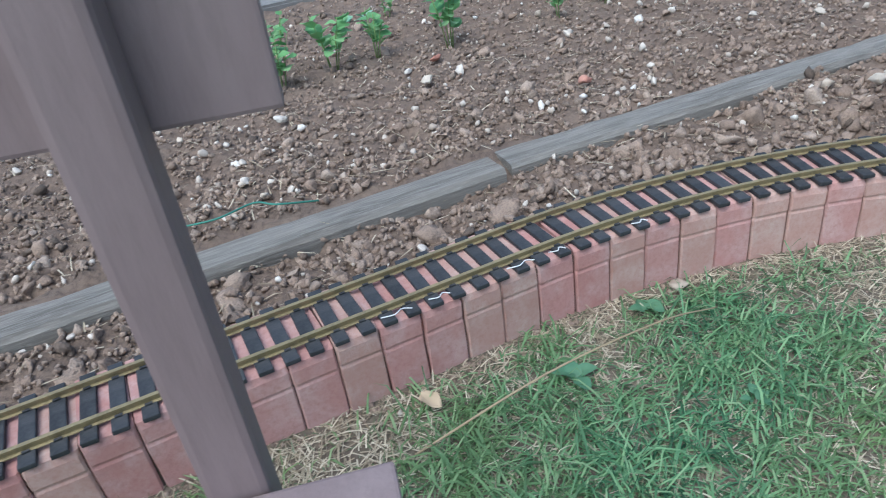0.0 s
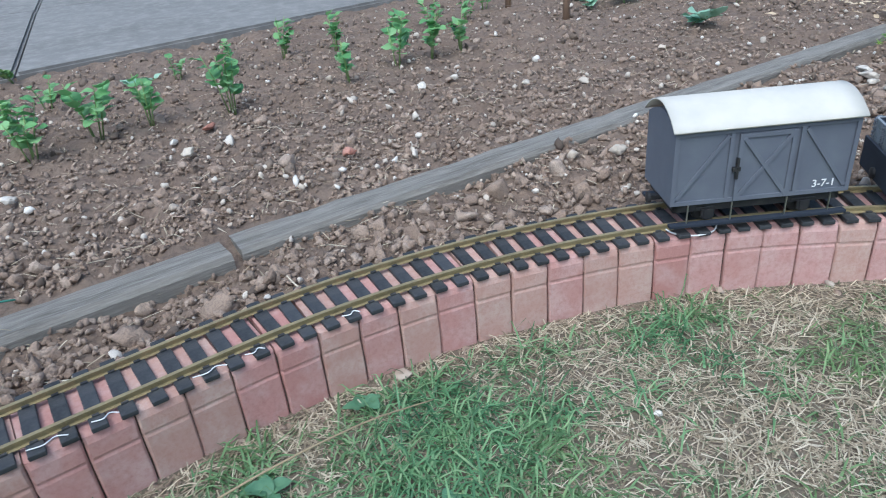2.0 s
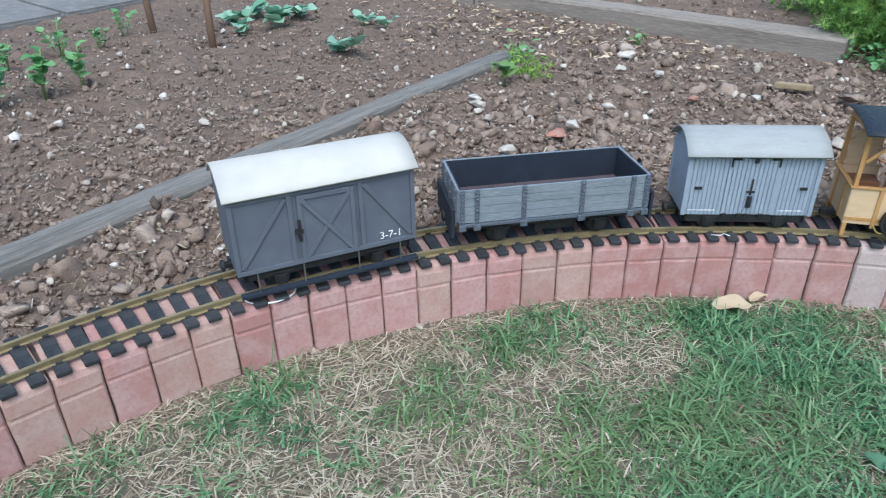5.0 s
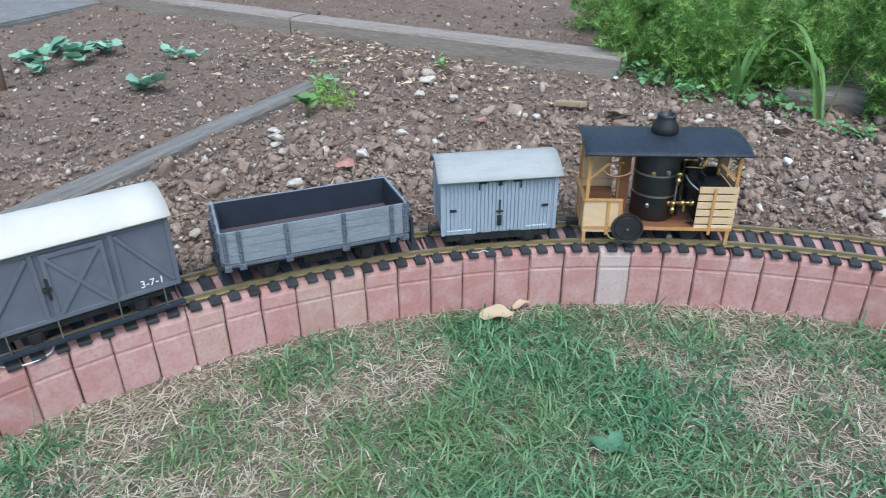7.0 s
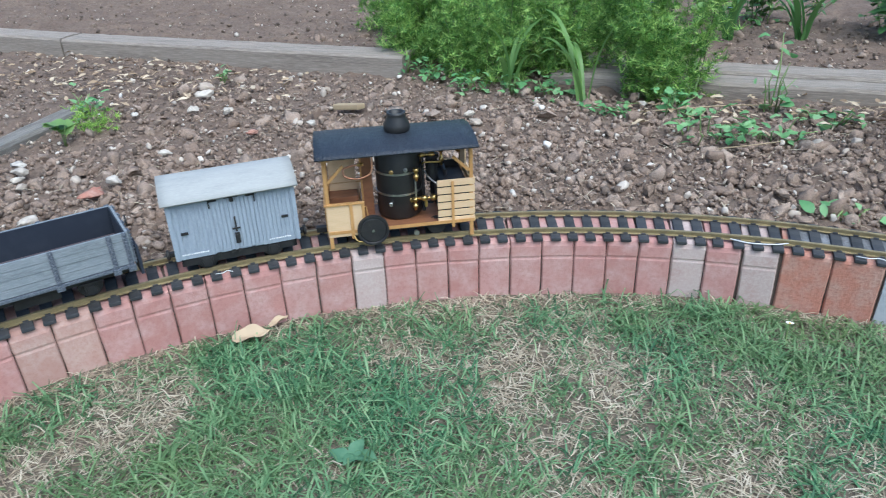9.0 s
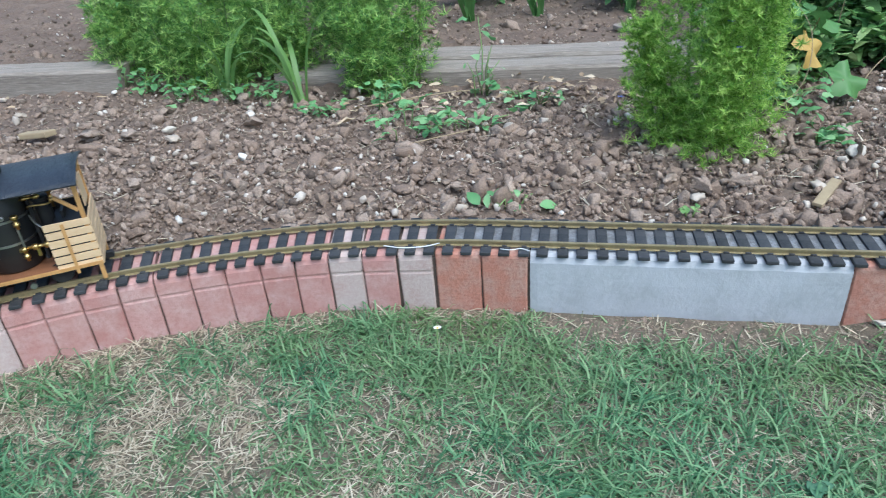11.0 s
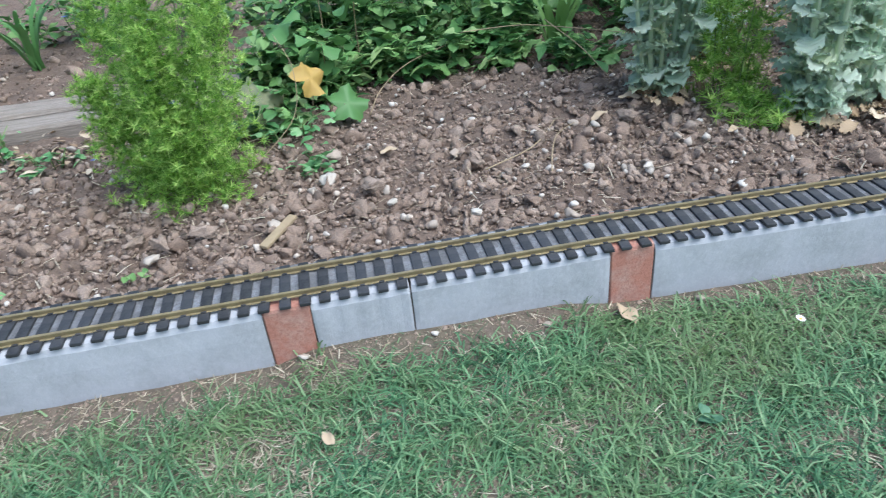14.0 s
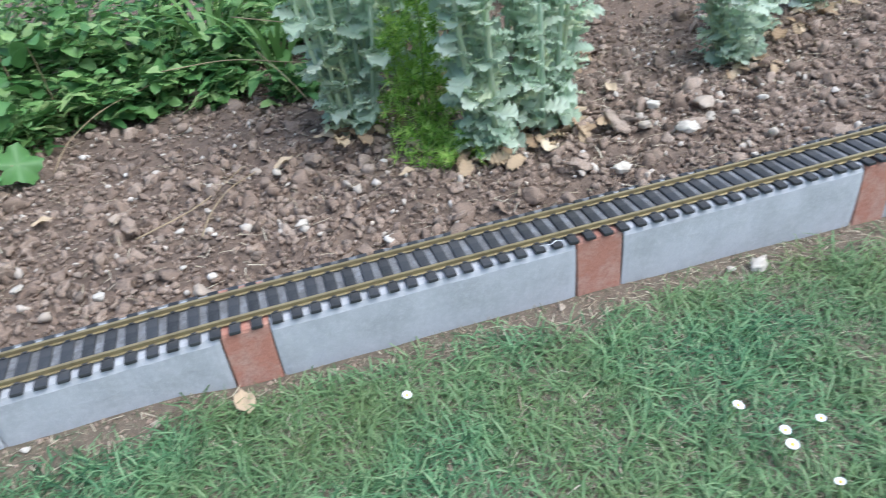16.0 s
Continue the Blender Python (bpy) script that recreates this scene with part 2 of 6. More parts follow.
M_kerb = node_mat("concrete_kerb", (0.42, 0.432, 0.462), 0.85, rand="object", spread=0.06, spots=(0.32, 0.33, 0.345), scale=9, amount=0.7, fine=(0.5, 0.51, 0.535), bump=0.6, bump_scale=120, bump_dist=0.002, coords="World")
M_path = node_mat("path_concrete", (0.185, 0.177, 0.168), 0.9, spots=(0.14, 0.133, 0.125), scale=2.2, amount=0.85, fine=(0.28, 0.268, 0.25), bump=0.5, bump_scale=90, bump_dist=0.002, coords="World")
M_timber = node_mat("weathered_timber", (0.29, 0.247, 0.205), 0.9, spots=(0.17, 0.14, 0.115), scale=4, amount=0.85, fine=(0.47, 0.41, 0.35), bump=0.9, bump_scale=60, bump_dist=0.003, stretch=(0.6, 9, 9))
M_mortar = node_mat("joint_earth", (0.1, 0.075, 0.06), 0.95, bump=0.5, coords="World")
M_sleeper = node_mat("black_plastic", (0.026, 0.028, 0.033), 0.7, rand="object", spread=0.4, spots=(0.09, 0.088, 0.085), scale=60, amount=0.4, bump=0.3)
M_rail = node_mat("tarnished_brass", (0.32, 0.26, 0.14), 0.5, 0.45, spots=(0.2, 0.16, 0.09), scale=30, amount=0.7, fine=(0.45, 0.35, 0.17), bump=0.2, coords="World")
M_roof_grey = node_mat("pale_grey_paint", (0.34, 0.345, 0.335), 0.7, spots=(0.27, 0.28, 0.275), scale=14, amount=0.6, fine=(0.42, 0.42, 0.4), bump=0.2, stretch=(1, 5, 5))
M_van_grey = node_mat("blue_grey_paint", (0.3, 0.345, 0.41), 0.7, spots=(0.22, 0.26, 0.31), scale=22, amount=0.6, fine=(0.42, 0.47, 0.52), bump=0.2, stretch=(5, 1, 1))
M_wagon_grey = node_mat("washed_grey_paint", (0.21, 0.235, 0.26), 0.75, spots=(0.14, 0.16, 0.175), scale=12, amount=0.75, fine=(0.34, 0.37, 0.39), bump=0.5, stretch=(0.8, 6, 6))
# fine: pale flecks put the rivets' white highlights into the colour
M_strap = node_mat("grey_ironwork", (0.075, 0.088, 0.115), 0.5, 0.1, fine=(0.42, 0.45, 0.5), scale=60, amount=0.6, bump=0.2)
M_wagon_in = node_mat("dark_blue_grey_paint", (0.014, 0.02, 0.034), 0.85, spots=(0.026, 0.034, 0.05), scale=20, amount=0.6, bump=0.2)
M_wagon_floor = node_mat("dusty_purple_board", (0.085, 0.062, 0.07), 0.85, spots=(0.12, 0.09, 0.095), scale=15, amount=0.6, bump=0.3, stretch=(1, 4, 4))
M_van_dark = node_mat("slate_grey_paint", (0.11, 0.12, 0.15), 0.7, spots=(0.145, 0.16, 0.185), scale=15, amount=0.5, bump=0.2)
M_roof_white = node_mat("cream_white_paint", (0.56, 0.53, 0.47), 0.7, spots=(0.43, 0.42, 0.4), scale=12, amount=0.5, bump=0.2)
M_black = node_mat("black_paint", (0.013, 0.013, 0.015), 0.6, spots=(0.05, 0.045, 0.04), scale=40, amount=0.4, bump=0.2)
M_boiler = node_mat("boiler_black", (0.016, 0.016, 0.017), 0.42, spots=(0.035, 0.033, 0.03), scale=30, amount=0.5, bump=0.15)
M_brass = node_mat("brass", (0.7, 0.48, 0.18), 0.28, 1.0, spots=(0.5, 0.32, 0.12), scale=90, amount=0.6, bump=0.1)
M_copper = node_mat("copper_pipe", (0.7, 0.36, 0.22), 0.3, 1.0, bump=0.1)
M_steel = node_mat("dull_steel", (0.5, 0.5, 0.48), 0.4, 1.0, spots=(0.25, 0.24, 0.23), scale=90, amount=0.6, bump=0.1)
M_oak = node_mat("varnished_strip_wood", (0.5, 0.28, 0.1), 0.5, spots=(0.36, 0.17, 0.05), scale=25, amount=0.6, fine=(0.6, 0.36, 0.15), bump=0.3, stretch=(4, 4, 0.8))
M_ply = node_mat("pale_plywood", (0.66, 0.47, 0.28), 0.55, rand="object", spread=0.1, spots=(0.55, 0.38, 0.2), scale=20, amount=0.5, fine=(0.72, 0.58, 0.4), bump=0.2, stretch=(1, 1, 5))
M_deck = node_mat("stained_wood_deck", (0.26, 0.115, 0.055), 0.5, spots=(0.17, 0.07, 0.035), scale=20, amount=0.6, bump=0.2, stretch=(1, 6, 6))
M_felt = node_mat("black_roof_felt", (0.022, 0.027, 0.038), 0.36, spots=(0.04, 0.048, 0.062), scale=25, amount=0.7, fine=(0.018, 0.02, 0.026), bump=1.0, bump_scale=70, bump_dist=0.005, stretch=(2.6, 0.8, 1))
M_white = node_mat("white_paint", (0.8, 0.8, 0.8), 0.7, bump=0)
M_brown = node_mat("brown_stained_wood", (0.2, 0.15, 0.148), 0.6, spots=(0.26, 0.205, 0.2), scale=5, amount=0.6, fine=(0.165, 0.122, 0.118), bump=0.35, bump_scale=40, bump_dist=0.002, stretch=(3, 3, 0.6))
M_nigella = node_mat("feathery_green", (0.1, 0.2, 0.05), 0.6, rand="island", spread=[(0.13, 0.28, 0.045), (0.26, 0.46, 0.075), (0.42, 0.62, 0.12), (0.6, 0.76, 0.24)], bump=0, trans=0.5)
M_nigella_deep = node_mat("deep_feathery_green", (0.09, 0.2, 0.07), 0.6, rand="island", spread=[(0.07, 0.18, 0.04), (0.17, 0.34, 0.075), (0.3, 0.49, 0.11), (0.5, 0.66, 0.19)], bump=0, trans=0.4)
M_stalk = node_mat("green_stalk", (0.18, 0.26, 0.09), 0.6, rand="island", spread=0.35, bump=0, trans=0.0)
M_poppy = node_mat("grey_green_leaf", (0.19, 0.29, 0.23), 0.6, rand="island", spread=[(0.5, 0.63, 0.48), (0.6, 0.72, 0.57), (0.7, 0.8, 0.67), (0.72, 0.79, 0.54)], bump=0.3, bump_scale=150, trans=0.5)
M_leaf = node_mat("garden_leaf", (0.07, 0.15, 0.045), 0.5, rand="island", spread=[(0.05, 0.14, 0.04), (0.12, 0.26, 0.075), (0.2, 0.36, 0.11), (0.32, 0.44, 0.18)], bump=0.3, bump_scale=120, trans=0.22)
M_seedling = node_mat("seedling_leaf", (0.1, 0.26, 0.09), 0.5, rand="island", spread=[(0.11, 0.28, 0.1), (0.19, 0.4, 0.15), (0.29, 0.48, 0.22)], bump=0.2, trans=0.25)
M_bean = node_mat("broad_seedling_leaf", (0.13, 0.29, 0.17), 0.5, rand="island", spread=[(0.15, 0.32, 0.2), (0.25, 0.44, 0.29), (0.34, 0.52, 0.38)], bump=0.2, trans=0.2)
M_lawn_weed = node_mat("lawn_weed_leaf", (0.1, 0.22, 0.12), 0.55, spots=(0.16, 0.3, 0.16), scale=40, amount=0.5, bump=0.2, trans=0.2)
M_board = node_mat("grey_edging_timber", (0.225, 0.208, 0.183), 0.92, spots=(0.115, 0.102, 0.088), scale=4, amount=0.9, fine=(0.34, 0.318, 0.285), bump=1.0, bump_scale=60, bump_dist=0.004, stretch=(0.6, 9, 9))
M_strap_leaf = node_mat("strap_leaf", (0.18, 0.33, 0.09), 0.45, rand="island", spread=[(0.1, 0.22, 0.05), (0.2, 0.34, 0.1), (0.28, 0.42, 0.14)], bump=0.15, trans=0.3)
M_yellow = node_mat("yellow_leaf", (0.55, 0.37, 0.1), 0.6, spots=(0.5, 0.3, 0.08), scale=40, amount=0.5, bump=0.3, trans=0.25)
M_dead = node_mat("dead_leaf", (0.42, 0.3, 0.18), 0.8, rand="island", spread=[(0.28, 0.19, 0.11), (0.45, 0.34, 0.22), (0.6, 0.5, 0.36)], bump=0.4, bump_scale=150)
M_dry_mallow = node_mat("fading_leaf", (0.17, 0.21, 0.11), 0.7, spots=(0.32, 0.29, 0.17), scale=30, amount=0.6, bump=0.3, trans=0.2)
M_stem = node_mat("dry_stem", (0.36, 0.28, 0.17), 0.8, spots=(0.24, 0.17, 0.1), scale=30, bump=0.2)
M_daisy = node_mat("daisy_white", (0.85, 0.84, 0.82), 0.6, bump=0)
M_daisy_eye = node_mat("daisy_yellow", (0.7, 0.5, 0.05), 0.7, bump=0)
M_stake = node_mat("brown_stake", (0.23, 0.15, 0.1), 0.8, spots=(0.16, 0.1, 0.065), scale=20, bump=0.5, bump_scale=60, stretch=(5, 5, 1))
M_blue = node_mat("blue_petal", (0.12, 0.16, 0.42), 0.6, bump=0)
M_twine = node_mat("blue_green_twine", (0.05, 0.2, 0.15), 0.7, bump=0)
M_wire = node_mat("white_cable", (0.7, 0.7, 0.7), 0.4, bump=0)

# ---------------------------------------------------------------- ground
_out = [14, 30, 80, 300]
_ax = np.concatenate([[-v for v in _out[::-1]], np.linspace(-7, -2.3, 12), np.arange(-2.2, 3.7, 0.04), [4.2, 5, 6, 8], _out])
_ay = np.concatenate([[-v for v in _out[::-1]], np.linspace(-7, -3.4, 10), np.arange(-3.3, 0.16, 0.04), [0.5, 1, 2, 4, 6, 8], _out])
_gx, _gy = np.meshgrid(_ax, _ay)
_gz = ground_z(_gx, _gy)
_idx = np.arange(_gx.size).reshape(_gx.shape)
_q = np.stack([_idx[:-1, :-1], _idx[:-1, 1:], _idx[1:, 1:], _idx[1:, :-1]], -1).reshape(-1, 4)
ground = fast_mesh("ground", np.stack([_gx, _gy, _gz], -1).reshape(-1, 3), _q, M_earth)
tagged(ground, "trodden lawn earth with thin patchy turf", "ground", kind="structure")

# the soil bed behind the wall
_xs, _ys = np.arange(-6.2, 5.0, 0.02), np.arange(-4.4, 4.2, 0.02)
_gx, _gy = np.meshgrid(_xs, _ys)
_gz = soil_top(_gx, _gy)
_d = offset(_gx, _gy)
_edge = _gx + 4.0 + 0.29 * (_gy + 3.0)
_keep = (_d > 0.13) & (_edge > -0.06)
_idx = np.arange(_gx.size).reshape(_gx.shape)
_q = np.stack([_idx[:-1, :-1], _idx[:-1, 1:], _idx[1:, 1:], _idx[1:, :-1]], -1)
_kq = _keep[:-1, :-1] & _keep[:-1, 1:] & _keep[1:, 1:] & _keep[1:, :-1]
_q = _q[_kq]
_used, _inv = np.unique(_q, return_inverse=True)
_v = np.stack([_gx, _gy, _gz], -1).reshape(-1, 3)[_used]
soil = fast_mesh("soil_bed", _v, _inv.reshape(-1, 4), M_soil, smooth=True)
tagged(soil, "dug brown garden soil, dry and crumbly", "soil", kind="structure")


# ---------------------------------------------------------------- wall under the track
def brick_mesh(name, width, depth, height, mat, lip=True, seed=0):
    """One brick on end, its face at y = 0, its top at z = 0, with chipped edges and, if lip, a shallow groove below its rounded head."""
    bm = bmesh.new()
    w = width / 2
    rr = random.Random(seed)
    if lip:
        prof = [(0.0005, -height), (0.0, -0.095), (0.0, -0.047), (0.0013, -0.0435), (0.0013, -0.041), (0.0, -0.037), (0.0008, -0.014), (0.005, -0.0035), (0.015, 0.0)]
    else:
        prof = [(0.0, -height), (0.0, -0.1), (0.0, -0.05), (0.0005, -0.008), (0.003, -0.002), (0.01, 0.0)]
    rows = []
    jag = [[rr.uniform(-0.0011, 0.0011) for _ in prof] for _ in range(2)]
    for k, (sx, dy) in enumerate(((-w, 0.0025), (-w + 0.0028, 0.0), (w - 0.0028, 0.0), (w, 0.0025))):
        e = jag[0] if k < 2 else jag[1]
        rows.append([bm.verts.new((sx + e[i], y + dy + (abs(e[i]) if k in (0, 3) else 0), z)) for i, (y, z) in enumerate(prof)] + [bm.verts.new((sx, depth, 0.0)), bm.verts.new((sx, depth, -height))])
    for a, c in zip(rows, rows[1:]):
        for k in range(len(a) - 1):
            bm.faces.new((a[k], c[k], c[k + 1], a[k + 1]))
    bm.faces.new(rows[0])
    bm.faces.new(rows[-1][::-1])
    bmesh.ops.recalc_face_normals(bm, faces=bm.faces)
    me = bpy.data.meshes.new(name)
    bm.to_mesh(me)
    bm.free()
    me.materials.append(mat)
    return me


BW = 0.0714                           # from joint to joint
brick_wall = empty("brick_wall", Matrix(), label="low curved wall of pinkish red bricks on end", category="wall", kind="structure")
_bm = bmesh.new()                     # earth core seen in the joints
_core = [[], []]
for k in range(168):
    s = 3.6 - k * 0.05
    for j, d in enumerate((0.0085, 0.145)):
        x, y, _h = on_line(s, d)
        _core[j].append((_bm.verts.new((x, y, -0.16)), _bm.verts.new((x, y, -0.012))))
for k in range(167):
    a, c = _core[0][k], _core[0][k + 1]
    e, f = _core[1][k], _core[1][k + 1]
    _bm.faces.new((a[0], c[0], c[1], a[1]))
    _bm.faces.new((a[1], c[1], f[1], e[1]))
    _bm.faces.new((e[1], f[1], f[0], e[0]))
part("joint_fill", _bm, M_mortar, brick_wall)
_me = [[brick_mesh("brick", BW - gap, 0.15, 0.18, m, seed=k) for k, gap in enumerate((0.0018, 0.0026, 0.0034, 0.0022, 0.003))] for m in (M_brick, M_brick_pale, M_brick_tan)]
_wide = brick_mesh("brick", 0.0925, 0.15, 0.18, M_brick_new, lip=False)


def set_brick(me, s, parent, name="brick", tilt=0.0, dy=0.0):
    x, y, h = on_line(s, dy)
    ob = new(name, me)
    ob.parent = parent
    ob.matrix_world = pose(x, y, random.uniform(-0.002, 0.002), random.uniform(-0.6, 0.6), tilt + random.uniform(-0.35, 0.35), math.degrees(h) + random.uniform(-0.8, 0.8))
    return ob


set_brick(_wide, 0.029, brick_wall)
set_brick(_wide, -0.066, brick_wall)
set_brick(_me[1][0], -0.156, brick_wall, tilt=-1.2)     # stands a little apart
PALE, TAN = (2, 12), (20, 21, 24, 42, 30, 31, 33, 34, 36, 38, 41, 45, 48, 51)
_joint = np.interp(np.arange(62), (0, 12, 15, 23, 31, 62), (-0.195, -1.047, -1.280, -1.860, -2.413, -4.60))
for _n in range(1, 62):
    _a, _b = _joint[_n - 1], _joint[_n]
    ob = set_brick(_me[1 if _n in PALE else 2 if _n in TAN else 0][(_n * 3) % 5], (_a + _b) / 2, brick_wall, dy=random.uniform(-0.002, 0.002))
    ob.scale = ((_a - _b) / BW, 1, 1)


def kerb_mesh(length, crack=None):
    """A concrete kerb length with a worn front edge; crack: a stretch of its right end that has broken away."""
    bm = bmesh.new()
    n = 40
    rows = []
    rr = random.Random(int(length * 1000))
    for k in range(n + 1):
        x = length * k / n
        j = 0.0007 * math.sin(k * 0.7 + length * 9) + rr.uniform(-0.0002, 0.0002)
        e = 0.0015 if k in (0, n) else 0.0
        prof = [(0.006, -0.19), (0.002, -0.12), (0.0 + j, -0.06), (0.001 + j, -0.016), (0.007 + e, -0.004 + j), (0.016, 0.0), (0.15, 0.0), (0.15, -0.19)]
        rows.append([bm.verts.new((x, y + e, z)) for y, z in prof])
    for a, c in zip(rows, rows[1:]):
        for k in range(len(a) - 1):
            bm.faces.new((a[k], c[k], c[k + 1], a[k + 1]))
    bm.faces.new(rows[0])
    bm.faces.new(rows[-1][::-1])
    bmesh.ops.recalc_face_normals(bm, faces=bm.faces)
    if crack:
        for v in bm.verts:
            if v.co.x == 0.0:
                v.co.x += 0.0025 * math.sin(v.co.z * 60) + 0.002
    return bm


kerb_wall = empty("concrete_kerb_wall", Matrix(), label="straight low wall of grey concrete kerbs and red bricks", category="wall", kind="structure")
for x0, x1, cr in ((0.0, 0.6, None), (0.694, 0.893, None), (0.894, 1.31, True), (1.405, 2.046, None), (2.156, 2.77, None), (2.865, 3.48, None)):
    ob = part("kerb_stone", kerb_mesh(x1 - x0 - 0.002, cr), M_kerb, kerb_wall)
    x, y, h = on_line(x0 + 0.001 - CX)
    ob.matrix_world = pose(x, y, random.uniform(-0.001, 0.002), 0, 0, math.degrees(h))
for x0, x1 in ((0.6, 0.694), (1.31, 1.405), (2.046, 2.156), (2.77, 2.865)):
    me = brick_mesh("brick", x1 - x0 - 0.003, 0.15, 0.19, M_brick_new, lip=False)
    set_brick(me, (x0 + x1) / 2 - CX, kerb_wall, dy=0.003)

# ---------------------------------------------------------------- the track
M_bed = node_mat("grey_grit", (0.15, 0.15, 0.155), 0.95, spots=(0.3, 0.31, 0.33), scale=22, amount=0.8, fine=(0.08, 0.075, 0.07), bump=0.9, bump_scale=200, bump_dist=0.003, coords="World")
_bm = bmesh.new()
_row = []
for k in range(150):
    s = -0.1 + k * 0.0247
    jag = 0.006 * math.sin(k * 0.9) + 0.005 * math.sin(k * 2.3)
    _row.append([_bm.verts.new((*on_line(s, d)[:2], z)) for d, z in ((0.040 + jag, 0.0004), (0.055, 0.0036), (0.10, 0.003), (0.135, 0.0036), (0.165, -0.004))])
for a, c in zip(_row, _row[1:]):
    for k in range(4):
        _bm.faces.new((a[k], c[k], c[k + 1], a[k + 1]))
tagged(part("track_grit", _bm, M_bed), "grey grit and dust lying between the sleepers", "grit", kind="structure")
track = empty("model_railway_track", Matrix(), label="garden railway track with tarnished brass rails on black sleepers", category="track")
GAUGE = 0.088
_prof = [(-0.0052, 0.0), (0.0052, 0.0), (0.0052, 0.0015), (0.0014, 0.0028), (0.0012, 0.0078), (0.0034, 0.0088), (0.0034, 0.0118), (-0.0034, 0.0118), (-0.0034, 0.0088), (-0.0012, 0.0078), (-0.0014, 0.0028), (-0.0052, 0.0015)]
RAIL_Z = 0.007
for d in (TC - GAUGE / 2, TC + GAUGE / 2):
    bm = bmesh.new()
    rows = []
    for k in range(166):
        x, y, h = on_line(-4.6 + k * 0.05, d)
        rows.append([bm.verts.new((x - math.sin(h) * u, y + math.cos(h) * u, RAIL_Z + w)) for u, w in _prof])
    for a, c in zip(rows, rows[1:]):
        for k in range(len(_prof)):
            bm.faces.new((a[k], a[(k + 1) % len(_prof)], c[(k + 1) % len(_prof)], c[k]))
    bmesh.ops.recalc_face_normals(bm, faces=bm.faces)
    part("rail", bm, M_rail, track)
_bm = bmesh.new()
box(_bm, -0.0112, 0.0112, -0.076, 0.076, 0.0005, 0.0085, bevel=0.0018)
for sgn in (-1, 1):
    for e in (-1, 1):
        yy = sgn * GAUGE / 2 + e * 0.0062
        box(_bm, -0.005, 0.005, yy - 0.0022, yy + 0.0022, 0.008, 0.0115)
_sleeper = bpy.data.meshes.new("sleeper")
_bm.to_mesh(_sleeper)
_bm.free()
_sleeper.materials.append(M_sleeper)
_s = -4.55
while _s < 3.6:
    x, y, h = on_line(_s, TC)
    ob = new("sleeper", _sleeper)
    ob.parent = track
    ob.matrix_world = pose(x, y, 0.0, 0, 0, math.degrees(h) + random.uniform(-1.5, 1.5))
    _s += 0.0388


# ---------------------------------------------------------------- rolling stock
def on_track(s, dz=0.0):
    """The pose of a vehicle whose middle stands s metres along: x ahead, y to the far side, z from the rail tops up."""
    x, y, h = on_line(s, TC)
    return pose(x, y, RAIL_Z + 0.0118 + dz, 0, 0, math.degrees(h))


def wheelset(parent, x, r=0.02, half=0.042):
    for sgn in (-1, 1):
        w = part("wheel", turned([(0.004, -0.004), (r, -0.004), (r, 0.002), (r + 0.003, 0.002), (r + 0.003, 0.004), (0.004, 0.004)], (x, sgn * half, r), "Y", 20), M_black, parent, smooth=False)
    part("axle", turned([(0.002, -half), (0.002, half)], (x, 0, r), "Y", 8), M_steel, parent)


def underframe(parent, length, half, z):
    part("frame", boxes((-length / 2, length / 2, -half, -half + 0.008, z - 0.018, z), (-length / 2, length / 2, half - 0.008, half, z - 0.018, z), (-length / 2, -length / 2 + 0.008, -half, half, z - 0.018, z), (length / 2 - 0.008, length / 2, -half, half, z - 0.018, z), bevel=0.001), M_black, parent)
    for sx in (-1, 1):
        for sy in (-1, 1):
            cx, cy = sx * length * 0.29, sy * (half - 0.003)
            part("axle_box", boxes((cx - 0.008, cx + 0.008, cy - 0.008, cy + 0.003, 0.010, 0.030), (cx - 0.022, cx + 0.022, cy - 0.005, cy + 0.001, 0.030, 0.035), (cx - 0.012, cx + 0.012, cy - 0.006, cy, 0.012, z - 0.016 if z > 0.05 else 0.03), bevel=0.0015), M_black, parent)
        wheelset(parent, sx * length * 0.29)
        bm = boxes((sx * (length / 2 + 0.012) - 0.012, sx * (length / 2 + 0.012) + 0.012, -0.006, 0.006, z - 0.014, z - 0.005), bevel=0.001)
        lathe(bm, [(0.004, -0.004), (0.011, -0.002), (0.011, 0.003), (0.004, 0.004)], (sx * (length / 2 + 0.026), 0, z - 0.010), "X", 14)
        part("coupling", bm, M_black, parent)


def arched(x0, x1, half, z0, rise, thick=0.003, segs=14):
    """A curved roof sheet, from eave to eave."""
    bm = bmesh.new()
    n = 10
    grids = []
    for lift in (0.0, thick):
        g = []
        for i in range(n + 1):
            x = x0 + (x1 - x0) * i / n
            g.append([bm.verts.new((x, -half + 2 * half * j / segs, z0 + lift + rise * (1 - (2 * j / segs - 1) ** 2))) for j in range(segs + 1)])
        grids.append(g)
    lo, hi = grids
    for i in range(n):
        for j in range(segs):
            bm.faces.new((hi[i][j], hi[i + 1][j], hi[i + 1][j + 1], hi[i][j + 1]))
            bm.faces.new((lo[i][j], lo[i][j + 1], lo[i + 1][j + 1], lo[i + 1][j]))
    for i in range(n):
        for j in (0, segs):
            bm.faces.new((lo[i][j], lo[i + 1][j], hi[i + 1][j], hi[i][j]))
    for j in range(segs):
        for i in (0, n):
            bm.faces.new((lo[i][j], lo[i][j + 1], hi[i][j + 1], hi[i][j]))
    bmesh.ops.recalc_face_normals(bm, faces=bm.faces)
    return bm


